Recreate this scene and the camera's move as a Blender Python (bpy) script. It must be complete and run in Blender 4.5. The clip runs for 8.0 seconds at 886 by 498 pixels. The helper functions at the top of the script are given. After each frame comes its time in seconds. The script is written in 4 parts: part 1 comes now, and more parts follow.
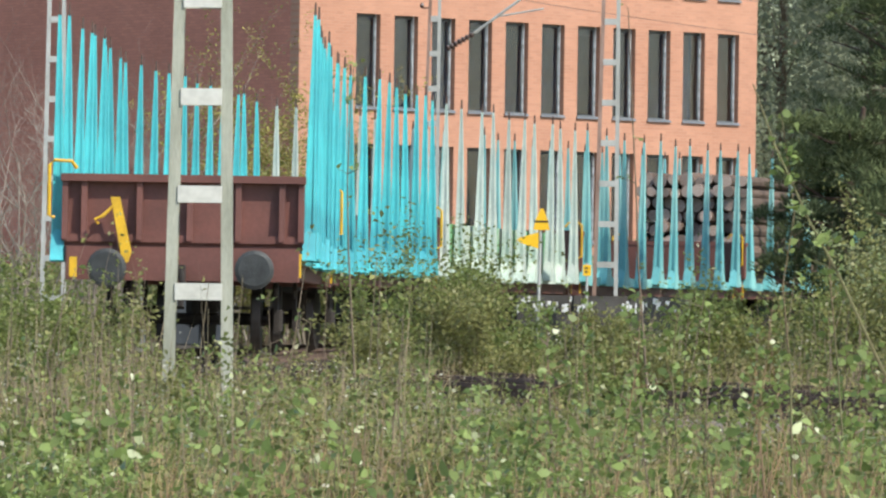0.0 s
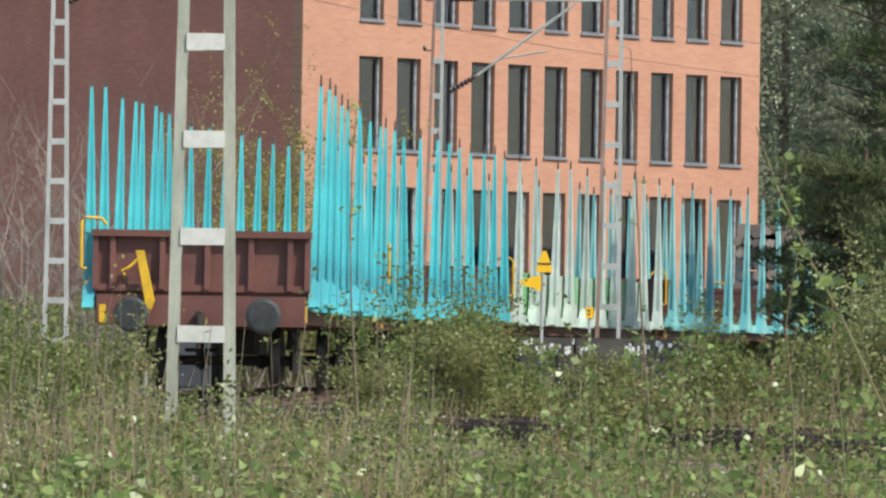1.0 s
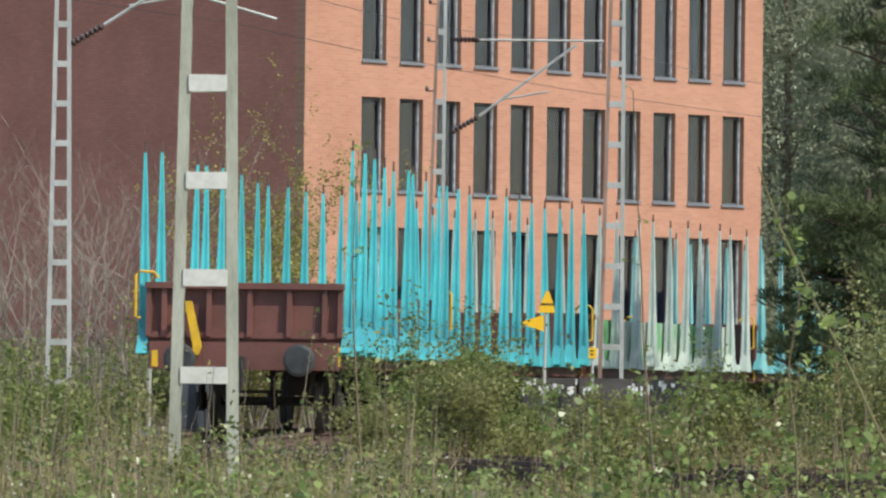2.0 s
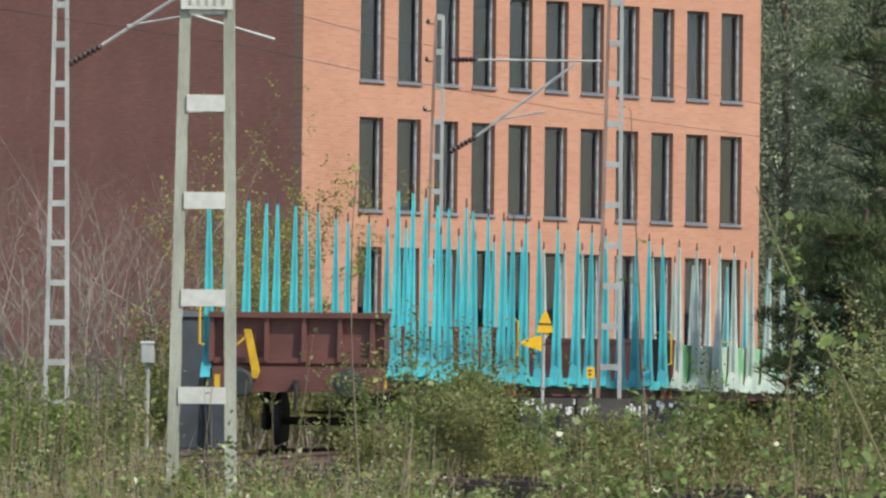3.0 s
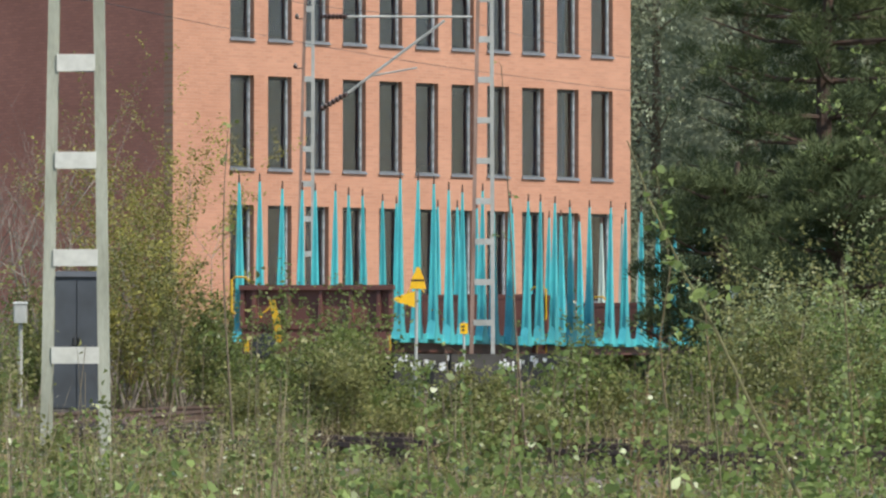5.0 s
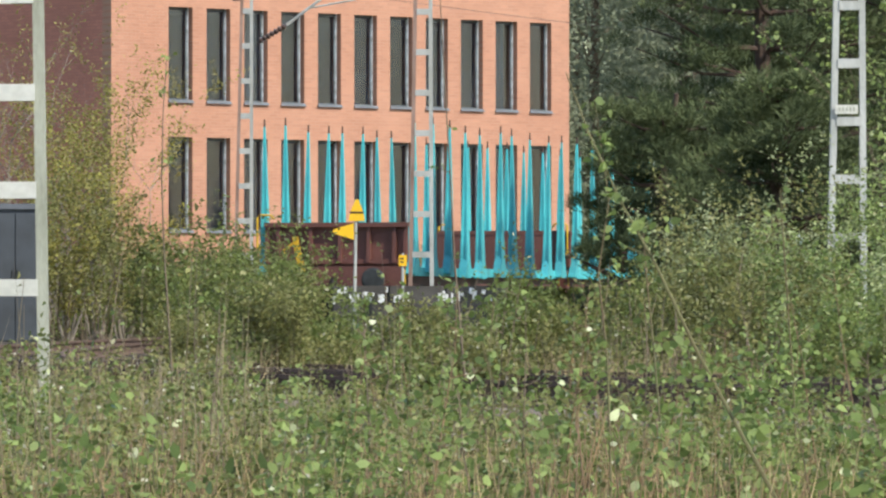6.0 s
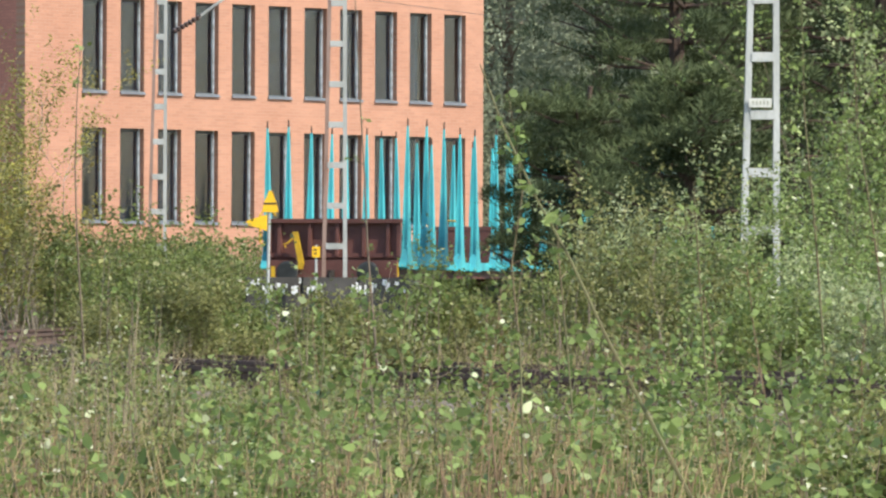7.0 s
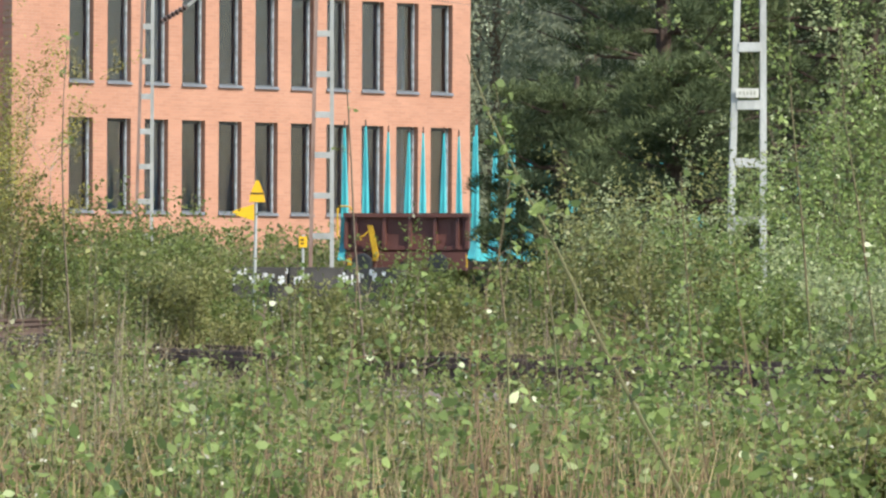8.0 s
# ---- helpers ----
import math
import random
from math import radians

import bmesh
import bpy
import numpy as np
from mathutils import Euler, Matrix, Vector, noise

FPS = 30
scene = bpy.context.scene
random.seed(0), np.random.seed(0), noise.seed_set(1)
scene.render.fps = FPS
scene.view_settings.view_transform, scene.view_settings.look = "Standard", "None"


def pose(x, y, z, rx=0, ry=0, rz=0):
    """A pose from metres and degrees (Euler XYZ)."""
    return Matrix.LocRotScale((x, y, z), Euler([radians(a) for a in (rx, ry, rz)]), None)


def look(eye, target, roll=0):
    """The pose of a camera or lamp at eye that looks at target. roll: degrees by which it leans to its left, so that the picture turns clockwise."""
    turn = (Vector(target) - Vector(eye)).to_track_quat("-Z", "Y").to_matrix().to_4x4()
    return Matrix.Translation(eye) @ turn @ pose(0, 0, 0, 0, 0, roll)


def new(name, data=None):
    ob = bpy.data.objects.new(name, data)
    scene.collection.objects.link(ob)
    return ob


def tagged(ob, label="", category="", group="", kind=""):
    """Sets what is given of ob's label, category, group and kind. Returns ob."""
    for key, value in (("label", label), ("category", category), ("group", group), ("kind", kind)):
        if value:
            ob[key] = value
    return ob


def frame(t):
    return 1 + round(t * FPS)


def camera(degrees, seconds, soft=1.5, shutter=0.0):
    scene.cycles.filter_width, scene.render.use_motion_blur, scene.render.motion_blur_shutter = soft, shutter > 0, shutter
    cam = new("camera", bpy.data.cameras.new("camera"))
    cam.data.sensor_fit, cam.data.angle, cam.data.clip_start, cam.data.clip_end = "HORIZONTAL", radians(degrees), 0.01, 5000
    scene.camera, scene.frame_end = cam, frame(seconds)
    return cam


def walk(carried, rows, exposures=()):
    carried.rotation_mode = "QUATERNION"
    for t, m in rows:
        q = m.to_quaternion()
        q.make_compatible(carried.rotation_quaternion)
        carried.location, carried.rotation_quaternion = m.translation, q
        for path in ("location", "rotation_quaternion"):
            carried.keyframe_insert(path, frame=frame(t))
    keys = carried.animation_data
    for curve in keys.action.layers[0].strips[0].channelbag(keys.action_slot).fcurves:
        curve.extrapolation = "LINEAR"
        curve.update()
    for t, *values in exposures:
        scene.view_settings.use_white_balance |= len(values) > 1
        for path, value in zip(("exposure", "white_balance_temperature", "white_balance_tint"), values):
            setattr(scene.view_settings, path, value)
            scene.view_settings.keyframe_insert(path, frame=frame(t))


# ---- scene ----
cam = camera(9.02, 8.0, soft=2.4)
EYE = (0.0, 0.0, 0.63)


def aim(turn, rise, roll):
    """The camera's pose from its turn to the right, its rise and its roll, in degrees."""
    a, b = radians(turn), radians(rise)
    way = Vector((math.sin(a) * math.cos(b), math.cos(a) * math.cos(b), math.sin(b)))
    return look(EYE, Vector(EYE) + way * 10, roll)


walk(cam, [(t, aim(a, b, r)) for t, a, b, r in (
    (0.0, -0.5905, 0.6142, 0.867), (0.5, -0.8700, 0.8421, 0.774), (1.0, -0.6240, 1.0458, 0.864),
    (1.5, -0.4865, 1.3459, 1.059), (1.7, -0.5300, 1.4030, 0.850), (2.2, -0.6850, 1.4820, 0.700),
    (2.8, -0.7836, 1.5369, 0.613), (3.0, -0.6383, 1.6636, 0.686), (3.5, 0.0, 1.6835, 0.630),
    (4.0, 0.2210, 1.4040, 0.436), (4.2, 0.2141, 1.3060, 0.398), (4.7, 0.5000, 1.2450, 0.180),
    (5.3, 0.8050, 1.1842, -0.052), (5.5, 0.8730, 1.0983, -0.163), (6.0, 1.2916, 0.5367, -0.004),
    (6.5, 1.8557, 0.4339, 0.053), (7.0, 2.1753, 0.4547, 0.241), (7.5, 2.3658, 0.4671, 0.425),
    (8.0, 2.3096, 0.3532, 0.269))],
     exposures=((0.0, 0.16), (1.0, 0.0), (1.5, -0.06), (3.0, -0.16), (4.2, -0.16), (5.5, -0.02), (6.5, 0.25), (8.0, 0.32)))

# ---------------------------------------------------------------- light
SUN_WAY = Vector((0.53, -0.46, 0.72)).normalized()
world = bpy.data.worlds.new("sky")
scene.world = world
world.use_nodes = True
wn = world.node_tree.nodes
sky = wn.new("ShaderNodeTexSky")
sky.sky_type = "NISHITA"
sky.sun_disc = False
sky.sun_elevation = math.asin(SUN_WAY.z)
sky.sun_rotation = math.atan2(SUN_WAY.x, SUN_WAY.y)
wn["Background"].inputs[1].default_value = 0.20
world.node_tree.links.new(sky.outputs[0], wn["Background"].inputs[0])
lamp = bpy.data.lights.new("sun", "SUN")
lamp.energy, lamp.angle, lamp.color = 4.9, radians(0.53), (1.0, 0.95, 0.835)
sun = new("sun", lamp)
sun.matrix_world = look(SUN_WAY * 200, (0, 0, 0))


# ---------------------------------------------------------------- materials
def material(name, base, rough=0.7, metal=0.0, second=None, scale=6.0, grain=60.0, bump=0.25, random_piece=0.0,
             island=0.0, leaf=0.0, stretch=(1, 1, 1), spread=0.5, specular=0.5):
    """A surface with two scales of colour variation and a fine relief; lengths are in metres."""
    m = bpy.data.materials.new(name)
    m.use_nodes = True
    n, ln = m.node_tree.nodes, m.node_tree.links
    b = n["Principled BSDF"]
    b.inputs["Roughness"].default_value, b.inputs["Metallic"].default_value = rough, metal
    b.inputs["Specular IOR Level"].default_value = specular
    co = n.new("ShaderNodeTexCoord")
    mp = n.new("ShaderNodeMapping")
    mp.inputs["Scale"].default_value = stretch
    ln.new(co.outputs["Object"], mp.inputs[0])
    big, fine = n.new("ShaderNodeTexNoise"), n.new("ShaderNodeTexNoise")
    big.inputs["Scale"].default_value, fine.inputs["Scale"].default_value = scale, grain
    big.inputs["Detail"].default_value, fine.inputs["Detail"].default_value = 5, 3
    for tex in (big, fine):
        ln.new(mp.outputs[0], tex.inputs["Vector"])
    second = second or tuple(c * 0.6 for c in base)
    ramp = n.new("ShaderNodeValToRGB")
    ramp.color_ramp.elements[0].position, ramp.color_ramp.elements[1].position = 0.5 - spread * 0.3, 0.5 + spread * 0.3
    ramp.color_ramp.elements[0].color, ramp.color_ramp.elements[1].color = (*second, 1), (*base, 1)
    ln.new(big.outputs[0], ramp.inputs[0])
    hue = n.new("ShaderNodeHueSaturation")
    value = n.new("ShaderNodeMapRange")
    value.inputs[3].default_value, value.inputs[4].default_value = 0.8, 1.2
    ln.new(fine.outputs[0], value.inputs[0])
    last = value.outputs[0]
    for amount, node, socket in ((random_piece, "ShaderNodeObjectInfo", "Random"), (island, "ShaderNodeNewGeometry", "Random Per Island")):
        if amount:
            src, rng, mul = n.new(node), n.new("ShaderNodeMapRange"), n.new("ShaderNodeMath")
            rng.inputs[3].default_value, rng.inputs[4].default_value = 1 - amount, 1 + amount
            mul.operation = "MULTIPLY"
            ln.new(src.outputs[socket], rng.inputs[0])
            ln.new(rng.outputs[0], mul.inputs[0])
            ln.new(last, mul.inputs[1])
            last = mul.outputs[0]
    ln.new(last, hue.inputs["Value"])
    ln.new(ramp.outputs[0], hue.inputs["Color"])
    ln.new(hue.outputs[0], b.inputs["Base Color"])
    if bump:
        bp = n.new("ShaderNodeBump")
        bp.inputs["Strength"].default_value, bp.inputs["Distance"].default_value = bump, 0.02
        ln.new(fine.outputs[0], bp.inputs["Height"])
        ln.new(bp.outputs[0], b.inputs["Normal"])
    if leaf:
        tr, mix = n.new("ShaderNodeBsdfTranslucent"), n.new("ShaderNodeMixShader")
        mix.inputs[0].default_value = leaf
        ln.new(hue.outputs[0], tr.inputs[0])
        ln.new(b.outputs[0], mix.inputs[1])
        ln.new(tr.outputs[0], mix.inputs[2])
        ln.new(mix.outputs[0], n["Material Output"].inputs[0])
    return m


def brick_material(name, base, second, mortar):
    m = material(name, base, 0.85, second=second, scale=0.6, grain=30, bump=0)
    n, ln = m.node_tree.nodes, m.node_tree.links
    tex, co, mix = n.new("ShaderNodeTexBrick"), n.new("ShaderNodeTexCoord"), n.new("ShaderNodeMix")
    mp = n.new("ShaderNodeMapping")
    mp.inputs["Rotation"].default_value = (radians(90), 0, 0)
    ln.new(co.outputs["Object"], mp.inputs[0])
    ln.new(mp.outputs[0], tex.inputs["Vector"])
    tex.inputs["Scale"].default_value = 1.0
    tex.inputs["Brick Width"].default_value, tex.inputs["Row Height"].default_value = 0.27, 0.085
    tex.inputs["Mortar Size"].default_value, tex.inputs["Mortar Smooth"].default_value = 0.009, 0.3
    tex.inputs["Color1"].default_value, tex.inputs["Color2"].default_value = (1.07, 1.06, 1.05, 1), (0.92, 0.90, 0.90, 1)
    tex.inputs["Mortar"].default_value = (*mortar, 1)
    mix.data_type, mix.blend_type = "RGBA", "MULTIPLY"
    mix.inputs[0].default_value = 1.0
    old = n["Principled BSDF"].inputs["Base Color"].links[0].from_socket
    ln.new(old, mix.inputs[6])
    ln.new(tex.outputs[0], mix.inputs[7])
    ln.new(mix.outputs[2], n["Principled BSDF"].inputs["Base Color"])
    bp = n.new("ShaderNodeBump")
    bp.inputs["Strength"].default_value, bp.inputs["Distance"].default_value = 0.5, 0.01
    bp.invert = True
    ln.new(tex.outputs["Fac"], bp.inputs["Height"])
    ln.new(bp.outputs[0], n["Principled BSDF"].inputs["Normal"])
    return m


def glass_material():
    m = bpy.data.materials.new("window_glass")
    m.use_nodes = True
    b = m.node_tree.nodes["Principled BSDF"]
    b.inputs["Base Color"].default_value = (0.52, 0.59, 0.66, 1)
    b.inputs["Roughness"].default_value = 0.03
    b.inputs["Transmission Weight"].default_value = 1.0
    b.inputs["IOR"].default_value = 1.5
    return m


M_BRICK = brick_material("orange_brick", (0.458, 0.236, 0.155), (0.415, 0.205, 0.132), (0.99, 1.12, 1.20))
# side wall's copy of the brick, reddened and lifted to offset its blue shade
M_BRICK_SIDE = brick_material("shaded_side_brick", (0.56, 0.23, 0.163), (0.48, 0.195, 0.138), (0.8, 0.85, 0.9))
M_FRAME = material("window_frame_grey", (0.10, 0.115, 0.12), 0.45, scale=3)
M_SILL = material("sill_metal", (0.16, 0.17, 0.18), 0.4, 0.3, scale=2)
M_GLASS = glass_material()
M_ROOM = material("room_wall", (0.18, 0.23, 0.33), 0.9)
M_STRIP = material("pale_window_strip", (0.62, 0.66, 0.68), 0.4)
M_ROOF = material("roof_felt", (0.06, 0.06, 0.065), 0.9)
M_GALV = material("galvanised_steel", (0.50, 0.51, 0.49), 0.55, 0.25, second=(0.36, 0.37, 0.35), scale=3, grain=40, stretch=(1, 1, 0.3))
M_GALV_OLD = material("weathered_mast_paint", (0.40, 0.41, 0.34), 0.65, 0.1, second=(0.27, 0.28, 0.22), scale=4, grain=50, stretch=(1, 1, 0.3))
M_PINKISH = material("rust_streaked_steel", (0.34, 0.24, 0.20), 0.7, 0.1, second=(0.20, 0.12, 0.09), scale=3, grain=40, stretch=(1, 1, 0.3))
M_BATTEN = material("pale_batten_steel", (0.60, 0.60, 0.56), 0.6, 0.1, second=(0.52, 0.52, 0.47), scale=2, grain=18, bump=0.05)
M_RUST = material("rusty_steel", (0.14, 0.088, 0.064), 0.85, 0.1, second=(0.075, 0.048, 0.036), scale=5)
M_BROWN = material("wagon_red_brown_paint", (0.155, 0.06, 0.047), 0.6, second=(0.105, 0.042, 0.034), scale=1.6, grain=25, bump=0.15, random_piece=0.1)
M_UNDER = material("grimy_underframe", (0.035, 0.028, 0.024), 0.85, second=(0.02, 0.017, 0.015), scale=6)
M_WHEEL = material("wheel_steel", (0.06, 0.05, 0.045), 0.6, 0.5, second=(0.035, 0.03, 0.027))
M_BUFFER = material("greasy_buffer_plate", (0.06, 0.065, 0.065), 0.5, 0.4)
M_TEAL = material("turquoise_paint", (0.08, 0.565, 0.595), 0.5, second=(0.055, 0.34, 0.39), scale=2.2, grain=30, bump=0.1, random_piece=0.12, stretch=(1, 1, 0.4))
M_TEAL_WORN = material("worn_turquoise_paint", (0.27, 0.54, 0.52), 0.6, second=(0.13, 0.40, 0.42), scale=1.8, grain=30, random_piece=0.15, spread=0.25, stretch=(1, 1, 0.4))
M_PALE = material("whitish_graffiti_paint", (0.54, 0.60, 0.54), 0.55, second=(0.34, 0.46, 0.42), scale=1.6, grain=20, random_piece=0.15)
M_GREEN = material("green_graffiti_paint", (0.46, 0.54, 0.46), 0.55, second=(0.16, 0.42, 0.19), scale=1.1, grain=8, spread=0.15)
M_TIP = material("bare_stake_tip", (0.12, 0.075, 0.06), 0.8)
M_YELLOW = material("yellow_paint", (0.72, 0.44, 0.02), 0.5, second=(0.55, 0.33, 0.02), scale=5)
M_SIGN = material("yellow_sign_face", (0.80, 0.47, 0.01), 0.45, second=(0.74, 0.42, 0.01), scale=3, bump=0.02)
M_BLACK = material("black_paint", (0.02, 0.02, 0.02), 0.6)
M_INSUL = material("brown_porcelain", (0.06, 0.03, 0.025), 0.3)
M_WIRE = material("copper_wire", (0.12, 0.11, 0.10), 0.6, 0.6)
M_TWIG_PALE = material("pale_bare_twig", (0.36, 0.31, 0.26), 0.8, bump=0, island=0.25)
M_CANE = material("dry_cane", (0.25, 0.205, 0.12), 0.8, second=(0.14, 0.115, 0.07), scale=1.2, bump=0, island=0.4)
M_BARK = material("log_bark", (0.14, 0.10, 0.075), 0.9, second=(0.09, 0.06, 0.045), scale=9, random_piece=0.25)
M_CUT = material("cut_wood_end", (0.44, 0.36, 0.31), 0.85, second=(0.24, 0.18, 0.15), scale=6, random_piece=0.5)
M_GROUND = material("dry_grass_soil", (0.16, 0.14, 0.08), 0.95, second=(0.10, 0.11, 0.045), scale=0.8, grain=12, bump=0.6)
M_BALLAST = material("ballast_stone", (0.24, 0.20, 0.17), 0.9, second=(0.15, 0.12, 0.10), scale=8, grain=25, bump=0.8, island=0.3)
M_CONCRETE = material("stained_concrete", (0.10, 0.092, 0.085), 0.9, second=(0.05, 0.045, 0.04), scale=2.5)
M_WHITEPAINT = material("white_spray_paint", (0.80, 0.80, 0.78), 0.6, second=(0.70, 0.70, 0.68))
M_CABINET = material("blue_grey_paint", (0.045, 0.055, 0.068), 0.6, second=(0.028, 0.034, 0.042), scale=2)
M_SLEEPER = material("tarred_sleeper", (0.055, 0.042, 0.035), 0.85)
M_LEAF = material("spring_leaf", (0.24, 0.285, 0.085), 0.38, second=(0.15, 0.19, 0.055), scale=0.7, grain=9, bump=0, island=0.35, leaf=0.5, specular=0.45)
M_LEAF_BRIGHT = material("fresh_leaf", (0.31, 0.39, 0.13), 0.33, second=(0.19, 0.26, 0.075), scale=2, bump=0, island=0.3, leaf=0.45)
# pale young leaf, lightened further to paint in white sun highlights
M_LEAF_PALE = material("highlit_pale_leaf", (0.44, 0.48, 0.26), 0.4, second=(0.27, 0.33, 0.13), scale=2, bump=0, island=0.35, leaf=0.45)
M_LEAF_OLIVE = material("willow_leaf", (0.28, 0.28, 0.10), 0.45, second=(0.20, 0.205, 0.07), scale=1, bump=0, island=0.35, leaf=0.45)
M_BUD = material("yellow_bud", (0.36, 0.33, 0.07), 0.6, second=(0.24, 0.22, 0.06), scale=1, bump=0, island=0.3, leaf=0.35)
# near-white flecks that paint sun glints onto the weeds
M_GLINT = material("leaf_glint", (0.66, 0.64, 0.50), 0.8, bump=0, island=0.2, leaf=0.3)
M_STRAW = material("dry_stalk", (0.38, 0.30, 0.145), 0.8, second=(0.21, 0.16, 0.08), scale=1.2, bump=0, island=0.35)
M_RUSSET = material("russet_stalk", (0.24, 0.155, 0.075), 0.8, second=(0.15, 0.10, 0.055), scale=1.2, bump=0, island=0.35)
M_STEM = material("green_stem", (0.13, 0.15, 0.055), 0.7, second=(0.13, 0.09, 0.045), scale=1, bump=0, island=0.3)
M_TWIG = material("grey_twig", (0.185, 0.14, 0.095), 0.8, bump=0, island=0.25)
# the far wood's green has the haze of distance mixed in
M_FARWOOD = material("hazed_wood_foliage", (0.30, 0.33, 0.23), 0.9, second=(0.13, 0.155, 0.095), scale=0.5, grain=2.0, bump=0.4)
M_TRUNK = material("pine_bark", (0.10, 0.062, 0.045), 0.9, second=(0.055, 0.038, 0.03), scale=5, grain=18, bump=0.8)
M_NEEDLE = material("pine_needles", (0.135, 0.165, 0.07), 0.75, second=(0.06, 0.082, 0.04), scale=0.5, bump=0, island=0.25, leaf=0.15, specular=0.2)
# leaf colour made paler and greyer to paint in haze
M_FARLEAF = material("hazed_foliage", (0.34, 0.37, 0.26), 0.95, second=(0.29, 0.32, 0.22), scale=0.25, bump=0, island=0.05, leaf=0.6, specular=0.05)


# ---------------------------------------------------------------- mesh tools
class Shape:
    """Collects boxes, tubes and plates for one mesh."""

    def __init__(self):
        self.v, self.f = [], []

    def add(self, verts, faces):
        n = len(self.v)
        self.v += [tuple(p) for p in verts]
        self.f += [tuple(i + n for i in q) for q in faces]
        return self

    def box(self, c, s, m=None, bevel=0.0):
        """A box with chamfered upright edges when bevel is given."""
        x, y, z = (a / 2 for a in s)
        if bevel:
            ring = [(x - bevel, -y), (x, -y + bevel), (x, y - bevel), (x - bevel, y), (-x + bevel, y), (-x, y - bevel), (-x, -y + bevel), (-x + bevel, -y)]
        else:
            ring = [(x, -y), (x, y), (-x, y), (-x, -y)]
        k = len(ring)
        pts = [Vector((a, b, h)) for h in (-z, z) for a, b in ring]
        pts = [(m @ p if m else p) + Vector(c) for p in pts]
        return self.add(pts, [tuple(range(k))[::-1], tuple(range(k, 2 * k))] + [(i, (i + 1) % k, (i + 1) % k + k, i + k) for i in range(k)])

    def taper(self, c0, s0, c1, s1):
        """A block between two rectangles, lower (size s0 at c0) and upper."""
        pts = [(c[0] + a * s[0] / 2, c[1] + b * s[1] / 2, c[2]) for c, s in ((c0, s0), (c1, s1)) for a, b in ((1, -1), (1, 1), (-1, 1), (-1, -1))]
        return self.add(pts, [(3, 2, 1, 0), (4, 5, 6, 7), (0, 1, 5, 4), (1, 2, 6, 5), (2, 3, 7, 6), (3, 0, 4, 7)])

    def tube(self, pts, radii, n=6, caps=True):
        pts = [Vector(p) for p in pts]
        if not hasattr(radii, "__len__"):
            radii = [radii] * len(pts)
        start, rows = len(self.v), []
        for i, p in enumerate(pts):
            d = (pts[min(i + 1, len(pts) - 1)] - pts[max(i - 1, 0)]).normalized()
            a = d.orthogonal().normalized() if abs(d.z) > 0.95 else d.cross(Vector((0, 0, 1))).normalized()
            b = d.cross(a)
            self.v += [tuple(p + (a * math.cos(6.2832 * k / n) + b * math.sin(6.2832 * k / n)) * radii[i]) for k in range(n)]
        for i in range(len(pts) - 1):
            o = start + i * n
            self.f += [(o + k, o + (k + 1) % n, o + n + (k + 1) % n, o + n + k) for k in range(n)]
        if caps:
            self.f.append(tuple(start + k for k in range(n))[::-1])
            self.f.append(tuple(start + (len(pts) - 1) * n + k for k in range(n)))
        return self

    def plate(self, outline, thick, m):
        """A flat plate: its outline in x, z, extruded along y, then put by m."""
        k = len(outline)
        pts = [m @ Vector((a, h, b)) for h in (-thick / 2, thick / 2) for a, b in outline]
        return self.add(pts, [tuple(range(k)), tuple(range(k, 2 * k))[::-1]] + [(i, i + k, (i + 1) % k + k, (i + 1) % k) for i in range(k)])

    def mesh(self, name, mat):
        me = bpy.data.meshes.new(name)
        me.from_pydata(self.v, [], self.f)
        me.materials.append(mat)
        return me


def part(name, shape, mat, parent, label=""):
    ob = new(name, shape.mesh(name, mat) if isinstance(shape, Shape) else shape)
    ob.parent = parent
    return tagged(ob, label)


def piece(name, mesh, parent, m):
    ob = new(name, mesh)
    ob.parent = parent
    ob.matrix_basis = m
    return ob


def leaves(dirs, points, size, rng, mat, name, aspect=0.6, droop=0.35, loose=0.35, fine=False):
    """One mesh of many small folded leaves round the given points."""
    p = np.asarray(points, float)
    n = len(p)
    d = rng.normal(size=(n, 3))
    d[:, 2] = d[:, 2] * 0.6 + 0.15
    if dirs is not None:
        d = dirs + d * loose
    d /= np.linalg.norm(d, axis=1)[:, None]
    e = np.cross(d, rng.normal(size=(n, 3)))
    e /= np.linalg.norm(e, axis=1)[:, None]
    nrm = np.cross(d, e)
    s = (np.asarray(size) * rng.uniform(0.6, 1.4, n))[:, None]
    w = s * aspect * 0.5
    tip = p + d * s - nrm * s * droop * 0.4
    if fine:
        ring = [p, p + d * s * 0.28 + e * w * 0.9 + nrm * s * 0.10, p + d * s * 0.66 + e * w * 0.8 + nrm * s * 0.06, tip,
                p + d * s * 0.66 - e * w * 0.8 + nrm * s * 0.06, p + d * s * 0.28 - e * w * 0.9 + nrm * s * 0.10]
    else:
        ring = [p, p + d * s * 0.5 + e * w + nrm * s * 0.12, tip, p + d * s * 0.5 - e * w + nrm * s * 0.12]
    k = len(ring)
    v = np.stack(ring, 1).reshape(-1, 3)
    me = bpy.data.meshes.new(name)
    me.vertices.add(k * n)
    me.vertices.foreach_set("co", v.ravel())
    me.loops.add(k * n)
    me.loops.foreach_set("vertex_index", np.arange(k * n))
    me.polygons.add(n)
    me.polygons.foreach_set("loop_start", np.arange(n) * k)
    me.update(calc_edges=True)
    me.validate()
    me.materials.append(mat)
    return me


